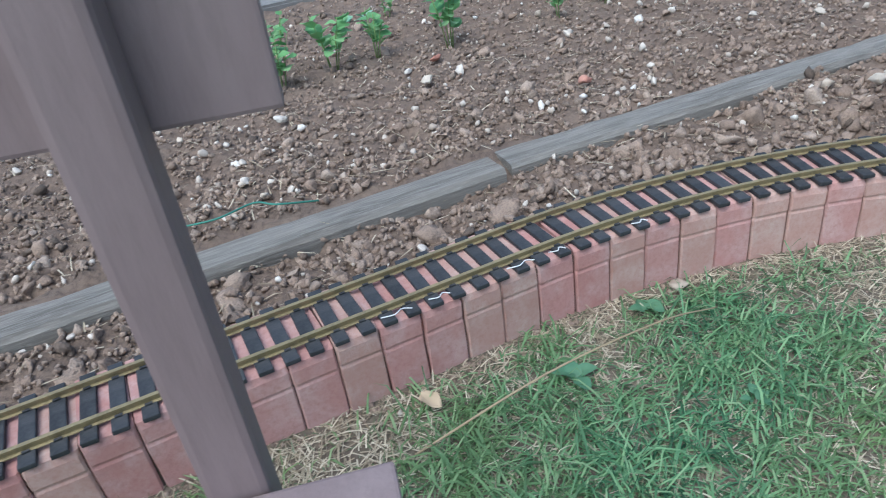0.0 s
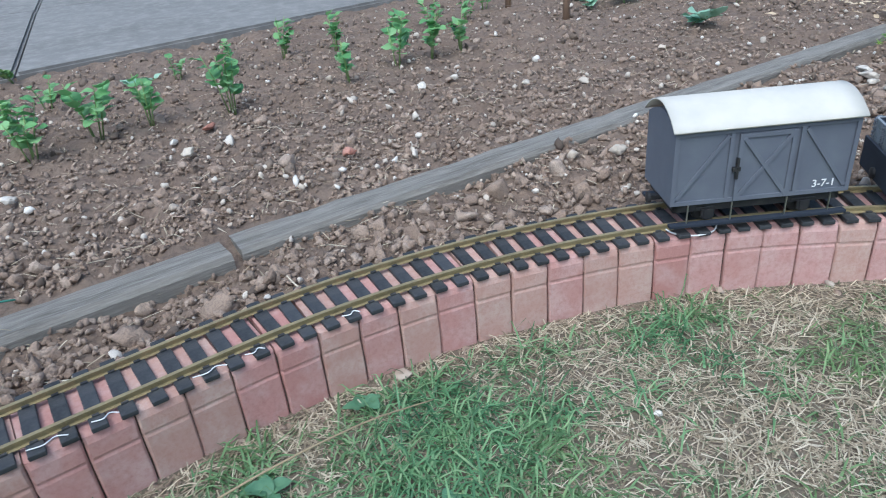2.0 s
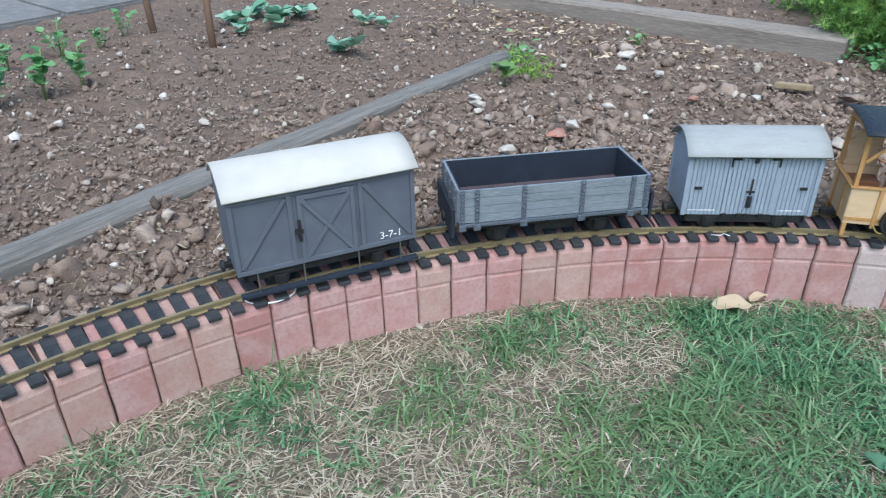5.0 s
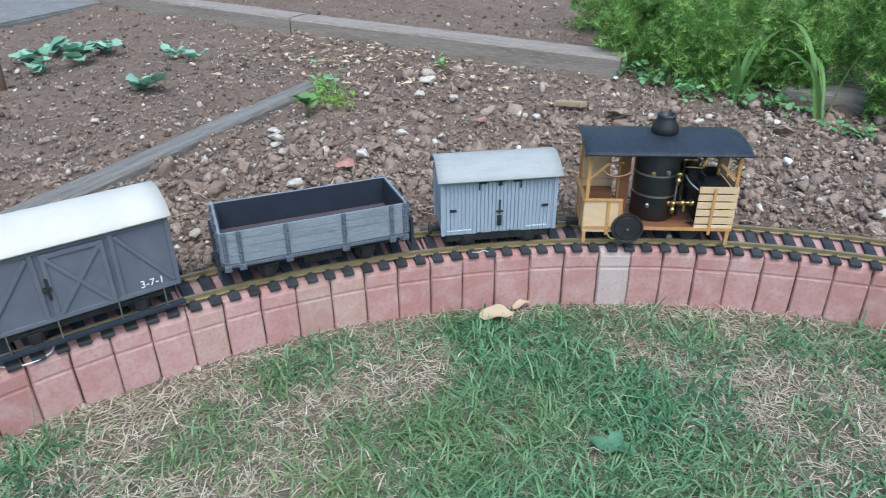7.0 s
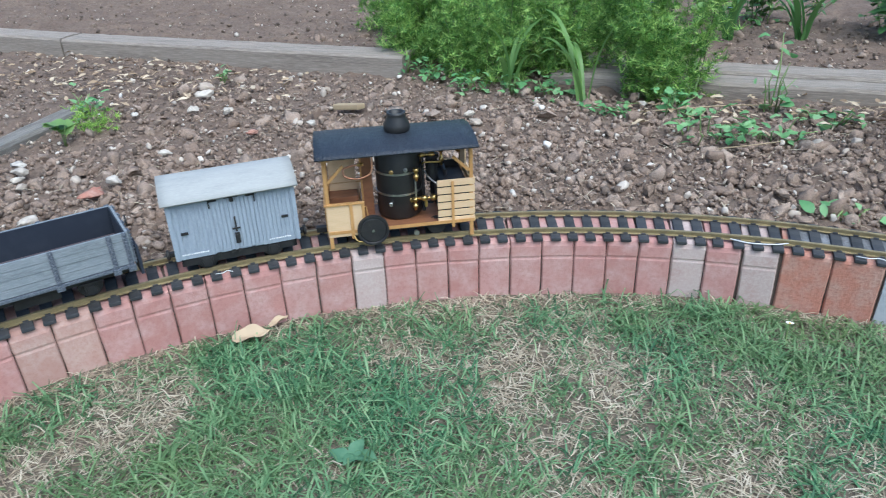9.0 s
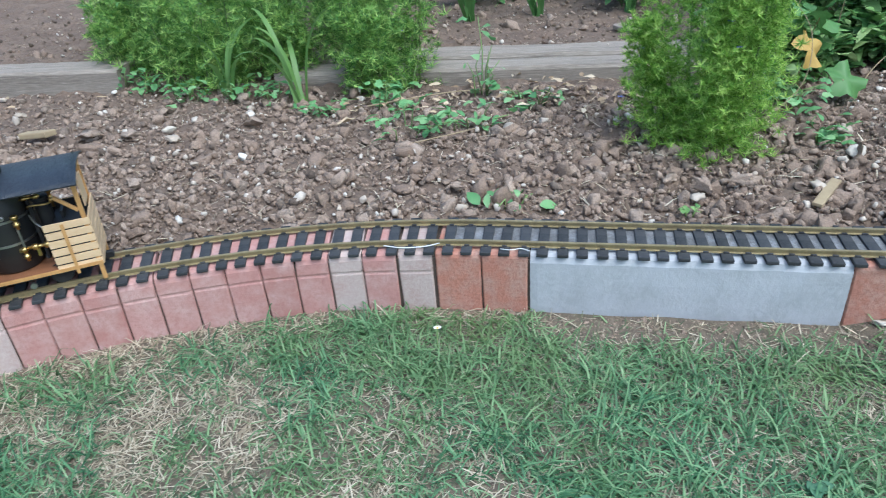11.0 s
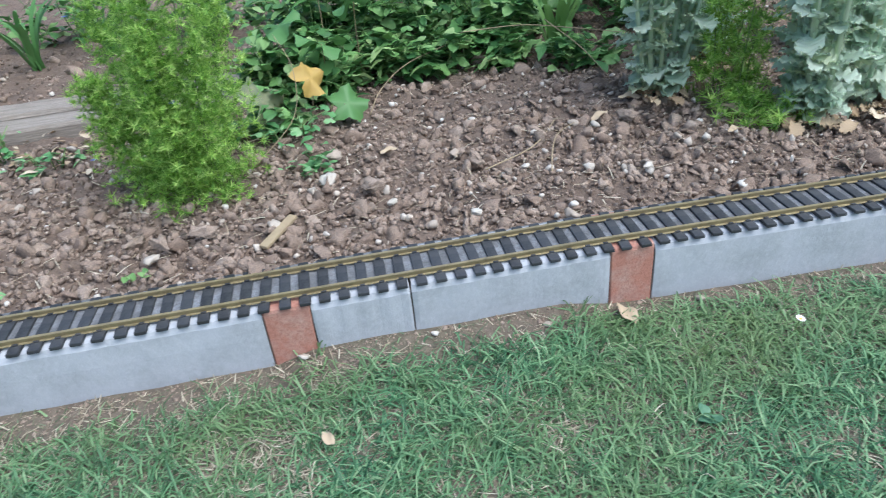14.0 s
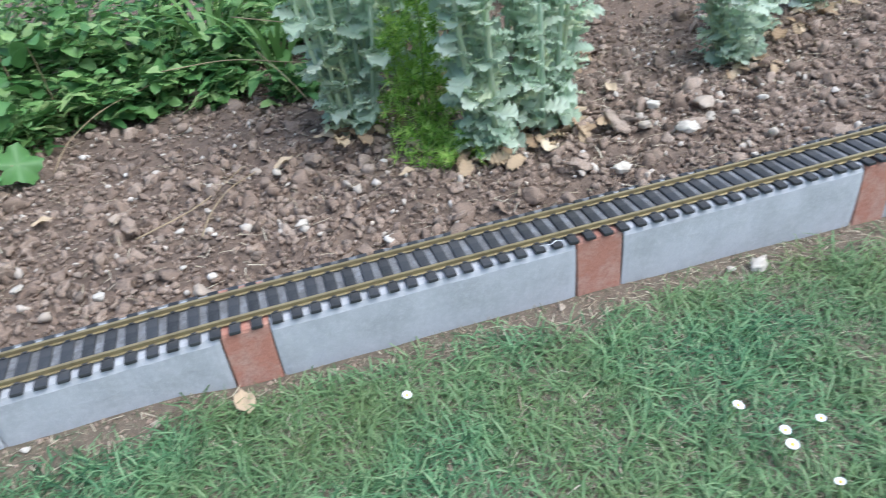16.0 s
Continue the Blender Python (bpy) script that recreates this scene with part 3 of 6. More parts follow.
def gable_body(length, half, z0, z1, rise):
    """A closed body with arched ends."""
    bm = bmesh.new()
    ends = []
    for x in (-length / 2, length / 2):
        e = [bm.verts.new((x, -half, z0)), bm.verts.new((x, half, z0))]
        e += [bm.verts.new((x, half - 2 * half * j / 10, z1 + rise * (1 - (1 - 2 * j / 10) ** 2))) for j in range(11)]
        ends.append(e)
    for k in range(len(ends[0])):
        bm.faces.new((ends[0][k], ends[0][(k + 1) % 13], ends[1][(k + 1) % 13], ends[1][k]))
    bm.faces.new(ends[0])
    bm.faces.new(ends[1])
    bmesh.ops.recalc_face_normals(bm, faces=bm.faces)
    return bm


def bars(parent, x0, x1, z, y, n, seed, h=0.0028):
    """Lettering too small to read, as a row of short bars."""
    rr = random.Random(seed)
    bm = bmesh.new()
    step = (x1 - x0) / n
    for k in range(n):
        a = x0 + k * step
        box(bm, a, a + step * rr.uniform(0.5, 0.8), y - 0.0008, y, z, z + h * rr.uniform(0.7, 1.1))
    tagged(part("lettering", bm, M_white, parent), kind="stuff")


def grey_van(s):
    L, HW, Z0, Z1 = 0.245, 0.056, 0.033, 0.160
    van = empty("goods_van", on_track(s), label="light blue-grey planked model goods van with pale roof", category="model wagon", group="train")
    part("body", gable_body(L - 0.004, HW - 0.002, Z0, Z1, 0.026), M_van_grey, van)
    # vertical planks on the sides and ends
    n = 30
    door = (-0.046, 0.046)
    for sgn in (-1, 1):
        for k in range(n):
            x0 = -L / 2 + L * k / n
            xm = x0 + L / n / 2
            out = 0.0045 if door[0] < xm < door[1] else 0.002
            y = sgn * (HW - 0.002)
            part("plank", boxes((x0 + 0.0006, x0 + L / n - 0.0006, min(y, y + sgn * out), max(y, y + sgn * out), Z0 + (0.004 if out > 0.003 else 0), Z1 - 0.001)), M_van_grey, van)
    for sx in (-1, 1):
        for k in range(12):
            y0 = -HW + 2 * HW * k / 12
            ym = y0 + HW / 12
            part("plank", boxes((min(sx * L / 2, sx * (L / 2 - 0.002)), max(sx * L / 2, sx * (L / 2 - 0.002)), y0 + 0.0005, y0 + HW / 6 - 0.0005, Z0, Z1 + 0.026 * (1 - (ym / HW) ** 2))), M_van_grey, van)
        for sy in (-1, 1):
            part("corner_post", boxes((sx * L / 2 - 0.004, sx * L / 2 + 0.004, sy * (HW + 0.001) - 0.002, sy * (HW + 0.001) + 0.002, Z0, Z1)), M_van_grey, van)
    part("roof", arched(-L / 2 - 0.011, L / 2 + 0.011, HW + 0.014, Z1 - 0.002, 0.034), M_roof_grey, van, "pale grey arched roof", smooth=True)
    y = -HW - 0.0035
    for x in (door[0], door[1]):
        sg = 1 if x < 0 else -1
        part("hinge", boxes((min(x, x + sg * 0.018), max(x, x + sg * 0.018), y - 0.0015, y, Z1 - 0.010, Z1 - 0.006), (min(x, x + sg * 0.003), max(x, x + sg * 0.003), y - 0.0015, y, Z1 - 0.024, Z1 - 0.006)), M_black, van)
    part("door_runner", boxes((-0.014, 0.014, y - 0.002, y, Z1 - 0.007, Z1 - 0.003), (-0.004, 0.004, y - 0.0022, y, Z1 - 0.016, Z1 - 0.006)), M_black, van)
    bm = boxes((-0.0018, 0.0018, y - 0.002, y, Z0 + 0.045, Z0 + 0.078), (-0.008, 0.008, y - 0.0025, y, Z0 + 0.050, Z0 + 0.0535), (-0.005, 0.005, y - 0.0025, y, Z0 + 0.018, Z0 + 0.042), bevel=0.0005)
    lathe(bm, [(0.002, -0.003), (0.0045, -0.003), (0.0045, 0.0), (0.002, 0.0)], (0, y - 0.002, Z0 + 0.034), "Y", 12)
    part("latch", bm, M_black, van)
    for x in (-0.1, 0.1):
        part("label_clip", boxes((x - 0.007, x + 0.007, -HW - 0.003, -HW, Z0 + 0.055, Z0 + 0.060)), M_black, van)
    for x in (-0.042, -0.013, 0.0, 0.028):
        part("step_iron", boxes((x - 0.004, x + 0.004, -HW - 0.004, -HW, Z0 - 0.003, Z0 + 0.004), bevel=0.001), M_black, van)
    bars(van, -0.113, -0.06, Z0 + 0.009, -HW - 0.0002, 12, 3)
    bars(van, 0.062, 0.108, Z0 + 0.009, -HW - 0.0002, 10, 4)
    underframe(van, L - 0.01, HW - 0.004, Z0)
    return van


def open_wagon(s):
    L, HW, Z0, Z1 = 0.372, 0.076, 0.060, 0.127
    wagon = empty("open_wagon", on_track(s), label="empty weathered grey open model wagon with riveted ironwork", category="model wagon", group="train")
    part("floor", boxes((-L / 2, L / 2, -HW, HW, Z0, Z0 + 0.005)), M_wagon_floor, wagon, "dusty purple-brown floor")
    for k in range(38):
        x0 = -L / 2 + 0.006 + (L - 0.012) * k / 38
        part("floor_board", boxes((x0 + 0.0004, x0 + (L - 0.012) / 38 - 0.0004, -HW + 0.005, HW - 0.005, Z0 + 0.005, Z0 + 0.0068)), M_wagon_floor, wagon)
    h = (Z1 - Z0) / 4
    for sgn in (-1, 1):
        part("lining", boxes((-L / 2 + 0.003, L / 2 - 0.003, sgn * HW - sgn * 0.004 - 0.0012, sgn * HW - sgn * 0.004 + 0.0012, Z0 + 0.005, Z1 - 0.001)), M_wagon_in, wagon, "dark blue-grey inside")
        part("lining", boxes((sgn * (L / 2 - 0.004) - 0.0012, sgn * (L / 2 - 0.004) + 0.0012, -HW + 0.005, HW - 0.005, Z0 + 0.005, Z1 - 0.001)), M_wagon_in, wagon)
        for k in range(4):
            part("plank", boxes((-L / 2, L / 2, sgn * HW - 0.0026, sgn * HW + 0.0026, Z0 + k * h + 0.0004, Z0 + (k + 1) * h - 0.0004), bevel=0.0006), M_wagon_grey, wagon)
            part("plank", boxes((sgn * L / 2 - 0.0024, sgn * L / 2 + 0.0024, -HW + 0.003, HW - 0.003, Z0 + k * h + 0.0004, Z0 + (k + 1) * h - 0.0004), bevel=0.0006), M_wagon_grey, wagon)
        part("solebar", boxes((-L / 2, L / 2, sgn * HW - 0.005, sgn * HW + 0.005, Z0 - 0.008, Z0 - 0.001), bevel=0.001), M_strap, wagon)

        def strap(x, y, along):
            bm = bmesh.new()
            if along:
                o = sgn * 0.0026
                box(bm, x - 0.0045, x + 0.0045, min(y + o, y + o * 2.2), max(y + o, y + o * 2.2), Z0 - 0.004, Z1 + 0.001, bevel=0.0006)
                box(bm, x - 0.007, x + 0.007, min(y + o, y + o * 3.4), max(y + o, y + o * 3.4), Z0 - 0.014, Z0 - 0.002, bevel=0.001)
            else:
                o = sgn * 0.0024
                box(bm, min(x + o, x + o * 2.4), max(x + o, x + o * 2.4), y - 0.0045, y + 0.0045, Z0 - 0.004, Z1 + 0.001, bevel=0.0006)
            st = part("strap", bm, M_strap, wagon, "riveted iron strap")
            bm = bmesh.new()
            for k in range(9):
                z = Z0 + 0.004 + k * (Z1 - Z0 - 0.008) / 8
                c = (x, y + sgn * 0.0062, z) if along else (x + sgn * 0.0062, y, z)
                bmesh.ops.create_icosphere(bm, subdivisions=1, radius=0.0024, matrix=Matrix.Translation(c))
            tagged(part("rivets", bm, M_strap, st), kind="stuff")

        for x in (-L / 2 + 0.006, -L / 2 + 0.034, -0.062, 0.052, L / 2 - 0.034, L / 2 - 0.006):
            strap(x, sgn * HW, True)
        for y in (-HW + 0.008, -0.022, 0.022, HW - 0.008):
            strap(sgn * L / 2, y, False)
    for sx in (-1, 1):
        part("buffer_beam", boxes((sx * (L / 2 + 0.011) - 0.003, sx * (L / 2 + 0.011) + 0.003, -HW, HW, Z0 - 0.03, Z0 + 0.03), bevel=0.001), M_wagon_in, wagon)
    bm = turned([(0.001, 0.0), (0.011, 0.0), (0.011, 0.002), (0.001, 0.002)], (L / 2 + 0.012, 0.0, Z0 + 0.058), "X", 16)
    part("brake_wheel", bm, M_black, wagon)
    underframe(wagon, L - 0.02, 0.056, Z0 - 0.008)
    part("brake_box", boxes((-0.03, 0.05, -0.05, -0.03, 0.016, Z0 - 0.01), bevel=0.002), M_black, wagon)
    return wagon


def dark_van(s):
    L, HW, Z0, Z1 = 0.325, 0.068, 0.044, 0.182
    van = empty("covered_van", on_track(s), label="slate-grey model van with white roof and braced doors", category="model wagon", group="train")
    part("body", gable_body(L, HW, Z0, Z1, 0.022), M_van_dark, van)
    part("roof", arched(-L / 2 - 0.006, L / 2 + 0.006, HW + 0.010, Z1 + 0.001, 0.036), M_roof_white, van, "cream white arched roof", smooth=True)
    for sgn in (-1, 1):
        y = sgn * HW
        a, c = min(y, y + sgn * 0.0035), max(y, y + sgn * 0.0035)
        part("top_rail", boxes((-L / 2, L / 2, a, c, Z1 - 0.008, Z1), bevel=0.0006), M_van_dark, van)
        part("bottom_rail", boxes((-L / 2, L / 2, a, c, Z0, Z0 + 0.008), bevel=0.0006), M_van_dark, van)
        for x in (-L / 2 + 0.004, -0.062, 0.062, L / 2 - 0.004):
            part("post", boxes((x - 0.004, x + 0.004, a, c, Z0 + 0.008, Z1 - 0.008), bevel=0.0006), M_van_dark, van)
        door = part("door", boxes((-0.05, 0.05, a, c - 0.001, Z0 + 0.002, Z1 - 0.010)), M_van_dark, van)
        y2 = y + sgn * 0.0035
        a2, c2 = min(y2, y2 + sgn * 0.003), max(y2, y2 + sgn * 0.003)
        for r in ((-0.05, -0.042, Z0 + 0.002, Z1 - 0.01), (0.042, 0.05, Z0 + 0.002, Z1 - 0.01), (-0.042, 0.042, Z0 + 0.002, Z0 + 0.010), (-0.042, 0.042, Z1 - 0.018, Z1 - 0.01)):
            part("door_frame", boxes((r[0], r[1], a2, c2, r[2], r[3]), bevel=0.0006), M_van_dark, door)

        def brace(x0, z0, x1, z1, yy, par):
            ln = math.hypot(x1 - x0, z1 - z0)
            bm = bmesh.new()
            box(bm, -ln / 2, ln / 2, -0.0015, 0.0015, -0.0035, 0.0035, bevel=0.0006, m=Matrix.Translation(((x0 + x1) / 2, yy, (z0 + z1) / 2)) @ Matrix.Rotation(-math.atan2(z1 - z0, x1 - x0), 4, "Y"))
            part("brace", bm, M_van_dark, par)

        brace(-0.042, Z0 + 0.01, 0.042, Z1 - 0.018, y2 + sgn * 0.0015, door)
        brace(-0.042, Z1 - 0.018, 0.042, Z0 + 0.01, y2 + sgn * 0.0022, door)
        brace(0.068, Z1 - 0.012, L / 2 - 0.010, Z0 + 0.012, y + sgn * 0.002, van)
        brace(-0.068, Z1 - 0.012, -L / 2 + 0.010, Z0 + 0.012, y + sgn * 0.002, van)
    part("latch", boxes((-0.052, -0.047, -HW - 0.009, -HW - 0.003, Z0 + 0.045, Z0 + 0.085), (-0.058, -0.044, -HW - 0.009, -HW - 0.003, Z0 + 0.060, Z0 + 0.068), bevel=0.0008), M_black, van)
    part("footboard", boxes((-L / 2, L / 2, -HW - 0.012, -HW + 0.002, 0.003, 0.009), (-L / 2, L / 2, HW - 0.002, HW + 0.012, 0.003, 0.009), bevel=0.001), M_wagon_in, van)
    for x in (-0.13, -0.05, 0.05, 0.13):
        part("step_bracket", boxes((x - 0.001, x + 0.001, -HW - 0.006, -HW - 0.003, 0.008, Z0)), M_steel, van)
    cu = bpy.data.curves.new("number", "FONT")
    cu.body = "3-7-1"
    cu.size = 0.02
    cu.extrude = 0.0004
    cu.align_x = "CENTER"
    num = new("number", cu)
    num.parent = van
    num.matrix_basis = pose(0.113, -HW - 0.0045, Z0 + 0.014, 90, 0, 0)
    dg = bpy.context.evaluated_depsgraph_get()
    me = bpy.data.meshes.new_from_object(num.evaluated_get(dg))
    bpy.data.objects.remove(num)
    me.materials.clear()
    me.materials.append(M_white)
    num = new("number", me)
    num.parent = van
    num.matrix_basis = pose(0.113, -HW - 0.0045, Z0 + 0.014, 90, 0, 0)
    num["label"] = "white painted number 3-7-1"
    underframe(van, L - 0.02, HW - 0.006, Z0)
    return van


def valve(parent, at, axis, length, r, mat=None, name="valve"):
    bm = turned([(r * 0.55, 0), (r * 0.55, length * 0.2), (r, length * 0.22), (r, length * 0.42), (r * 0.6, length * 0.45), (r * 0.6, length * 0.7), (r * 1.1, length * 0.72), (r * 1.1, length * 0.92), (r * 0.5, length)], at, axis, 12)
    return part(name, bm, mat or M_brass, parent, smooth=True)


def tram_loco(s):
    """A wooden-bodied vertical-boilered engine; x ahead, the near side at y below 0."""
    L, HW, F = 0.305, 0.062, 0.032
    X0, X1 = -L / 2, L / 2 + 0.014
    loco = empty("steam_tram_locomotive", on_track(s), label="wooden model steam locomotive with upright black boiler", category="model locomotive", group="train")
    part("deck", boxes((X0, X1, -HW, HW, F, F + 0.005), bevel=0.001), M_deck, loco, "dark stained wooden deck")
    part("deck_edge", boxes((X0, X1, -HW - 0.003, -HW, F - 0.001, F + 0.006), (X0, X1, HW, HW + 0.003, F - 0.001, F + 0.006)), M_oak, loco)
    part("chassis", boxes((X0 + 0.03, X1 - 0.02, -0.028, -0.022, 0.010, F), (X0 + 0.03, X1 - 0.02, 0.022, 0.028, 0.010, F), bevel=0.001), M_black, loco)
    for x in (-0.085, 0.085):
        wheelset(loco, x, 0.019, 0.042)
    # posts from below the deck up to the roof
    RZ = 0.208
    for x in (X0 + 0.004, X1 - 0.006):
        for sy in (-1, 1):
            part("post", boxes((x - 0.004, x + 0.004, sy * (HW - 0.003) - 0.004, sy * (HW - 0.003) + 0.004, -0.004, RZ), bevel=0.0008), M_oak, loco)
            sx = 1 if x < 0 else -1
            bm = bmesh.new()
            box(bm, -0.024, 0.024, -0.003, 0.003, -0.0032, 0.0032, bevel=0.0006, m=Matrix.Translation((x + sx * 0.022, sy * (HW - 0.001), RZ - 0.04)) @ Matrix.Rotation(-sx * radians(45), 4, "Y"))
            part("roof_brace", bm, M_oak, loco)
    for x in (X0 + 0.004, X1 - 0.006):
        part("roof_beam", boxes((x - 0.004, x + 0.004, -HW, HW, RZ - 0.004, RZ + 0.004)), M_oak, loco)
    # rear bunker: low panels round the footplate
    PH = 0.066
    part("side_panel", boxes((X0, X0 + 0.078, -HW - 0.0015, -HW + 0.0015, F - 0.008, F + PH), bevel=0.0006), M_ply, loco, "pale plywood side panel")
    part("side_panel", boxes((X0, X0 + 0.078, HW - 0.0015, HW + 0.0015, F - 0.008, F + PH), bevel=0.0006), M_ply, loco)
    part("end_panel", boxes((X0 - 0.0015, X0 + 0.0015, -HW, HW, F - 0.008, F + PH), bevel=0.0006), M_ply, loco)
    part("capping", boxes((X0 - 0.005, X0 + 0.081, -HW - 0.005, -HW + 0.004, F + PH, F + PH + 0.004), (X0 - 0.005, X0 + 0.081, HW - 0.004, HW + 0.005, F + PH, F + PH + 0.004), (X0 - 0.005, X0 + 0.004, -HW + 0.004, HW - 0.004, F + PH, F + PH + 0.004), bevel=0.0008), M_oak, loco)
    part("batten", boxes((X0 + 0.048, X0 + 0.055, -HW - 0.0045, -HW - 0.0015, F - 0.014, F + PH), bevel=0.0006), M_oak, loco)
    part("batten", boxes((X0 + 0.074, X0 + 0.080, -HW - 0.004, -HW - 0.0015, F - 0.008, F + PH), bevel=0.0006), M_oak, loco)
    for y in (-0.03, 0.03):
        part("batten", boxes((X0 - 0.0045, X0 - 0.0015, y - 0.004, y + 0.004, F - 0.008, F + PH), bevel=0.0006), M_oak, loco)
    part("inner_box", boxes((X0 + 0.006, X0 + 0.072, 0.018, HW - 0.003, F + 0.005, F + 0.05), bevel=0.001), M_deck, loco)
    # far screen and standing panel
    part("screen", boxes((X0 + 0.01, X0 + 0.07, HW - 0.004, HW - 0.001, F + 0.05, F + 0.14), bevel=0.0006), M_ply, loco)
    part("gauge_board", boxes((X0 + 0.082, X0 + 0.105, 0.01, 0.015, F + 0.005, F + 0.16), bevel=0.0008), M_deck, loco)
    part("gauge_board_edge", boxes((X0 + 0.079, X0 + 0.083, 0.007, 0.018, F + 0.005, F + 0.16), bevel=0.0006), M_oak, loco)
    # upright boiler
    bx, by, br, bh = 0.010, 0.010, 0.0495, 0.172
    boiler = part("boiler", turned([(br - 0.006, 0), (br, 0.006), (br, bh - 0.006), (br - 0.006, bh), (0.02, bh + 0.004)], (bx, by, F + 0.005), "Z", 40), M_boiler, loco, "matt black upright boiler", smooth=True)
    for z in (0.060, 0.108, bh - 0.014):
        part("boiler_band", turned([(br + 0.0004, -0.0025), (br + 0.0014, -0.002), (br + 0.0014, 0.002), (br + 0.0004, 0.0025)], (bx, by, F + 0.005 + z), "Z", 40), M_steel if z < 0.12 else M_black, boiler)
    for ang, z, mt in ((-112, 0.115, M_brass), (-76, 0.118, M_steel), (-118, 0.040, M_steel), (-62, 0.046, M_brass)):
        a = radians(ang)
        x, y = bx + br * math.cos(a), by + br * math.sin(a)
        bm = turned([(0.0045, 0.0), (0.0045, -0.004), (0.003, -0.005), (0.003, -0.009)], (x, y, F + 0.005 + z), "Y", 10)
        part("boiler_bush", bm, mt, boiler)
    gx, gy = bx + 0.028, by - br + 0.004
    valve(loco, (gx + 0.006, gy - 0.008, F + 0.098), "Z", 0.03, 0.0062)
    valve(loco, (gx + 0.002, gy - 0.008, F + 0.03), "Z", 0.03, 0.0062)
    part("gauge_glass", turned([(0.0022, 0), (0.0022, 0.05)], (gx + 0.004, gy - 0.008, F + 0.052), "Z", 10), M_steel, loco)
    valve(loco, (gx + 0.008, gy - 0.008, F + 0.056), "X", 0.042, 0.0065)
    part("drain_cock", boxes((gx + 0.022, gx + 0.028, gy - 0.012, gy - 0.005, F + 0.036, F + 0.052), bevel=0.001), M_brass, loco)
    # chimney through the roof
    part("chimney", turned([(0.019, 0), (0.019, 0.026), (0.0265, 0.03), (0.029, 0.037), (0.028, 0.046), (0.0205, 0.060), (0.0195, 0.066), (0.0205, 0.071), (0.0155, 0.071), (0.0145, 0.03)], (bx + 0.004, by, RZ - 0.010), "Z", 32), M_boiler, loco, "dark metal chimney with bulged cap", smooth=True)
    # engine unit ahead of the boiler
    part("cylinder", turned([(0.014, 0), (0.014, 0.052), (0.017, 0.054), (0.017, 0.060), (0.006, 0.062)], (0.086, 0.012, F + 0.075), "Z", 20), M_black, loco)
    part("engine_frame", boxes((0.062, 0.068, 0.0, 0.04, F + 0.005, F + 0.135), (0.112, 0.118, 0.0, 0.04, F + 0.005, F + 0.1), bevel=0.001), M_black, loco)
    part("water_tank", boxes((0.096, X1 - 0.01, -HW + 0.012, 0.055, F + 0.005, F + 0.085), bevel=0.002), M_black, loco)
    valve(loco, (0.05, -0.008, F + 0.142), "X", 0.04, 0.0045)
    valve(loco, (0.064, 0.014, F + 0.155), "X", 0.044, 0.0045)
    valve(loco, (0.106, 0.0, F + 0.112), "Z", 0.044, 0.0055)
    valve(loco, (0.064, 0.02, F + 0.095), "Z", 0.048, 0.005)
    part("regulator_wheel", turned([(0.002, 0), (0.013, 0.0), (0.013, 0.003), (0.002, 0.003)], (0.1, 0.014, F + 0.158), "Z", 18), M_black, loco)

    def pipe(pts, r, mat, name="pipe"):
        part(name, tube(bmesh.new(), arc_pts(pts, 6), r, 8), mat, loco, smooth=True)

    pipe([(0.062, -0.004, F + 0.118), (0.068, -0.016, F + 0.128), (0.098, -0.016, F + 0.126), (0.106, 0.0, F + 0.124)], 0.002, M_brass)
    pipe([(0.064, -0.02, F + 0.112), (0.072, -0.034, F + 0.1), (0.088, -0.048, F + 0.088)], 0.002, M_steel)
    pipe([(-0.045, 0.0, F + 0.165), (-0.046, -0.006, F + 0.135), (-0.052, -0.012, F + 0.112), (-0.08, -0.016, F + 0.104), (-0.106, -0.014, F + 0.11), (-0.108, -0.006, F + 0.124), (-0.09, 0.0, F + 0.128), (-0.074, 0.004, F + 0.128)], 0.0022, M_copper, "copper_pipe")
    pipe([(-0.07, 0.016, F + 0.06), (-0.068, 0.018, F + 0.10), (-0.066, 0.018, F + 0.13)], 0.002, M_brass)
    valve(loco, (-0.082, 0.004, F + 0.128), "X", 0.018, 0.004)
    # handle and lever by the footplate
    pipe([(-0.058, -0.04, F + 0.004), (-0.066, -0.042, F + 0.03), (-0.069, -0.042, F + 0.05)], 0.002, M_oak, "lever")
    # slatted front box
    SX = 0.086
    for sy in (-1, 1):
        for k in range(6):
            z = F - 0.002 + k * 0.0178
            part("slat", boxes((SX, X1 + 0.001, sy * HW - 0.0015, sy * HW + 0.0015, z, z + 0.0145), bevel=0.0006), M_ply, loco)
        part("batten", boxes((SX + 0.030, SX + 0.036, sy * (HW + 0.003) - 0.0015, sy * (HW + 0.003) + 0.0015, F - 0.01, F + 0.098), bevel=0.0005), M_oak, loco)
        part("slat_backing", boxes((SX + 0.002, X1 - 0.002, sy * (HW - 0.003) - 0.001, sy * (HW - 0.003) + 0.001, F - 0.002, F + 0.1)), M_black, loco)
    for k in range(6):
        z = F - 0.002 + k * 0.0178
        part("slat", boxes((X1 - 0.001, X1 + 0.002, -HW, HW, z, z + 0.0145), bevel=0.0006), M_ply, loco)
    part("end_screen", boxes((X1 - 0.008, X1 - 0.005, 0.0, HW, F + 0.1, F + 0.155)), M_ply, loco)
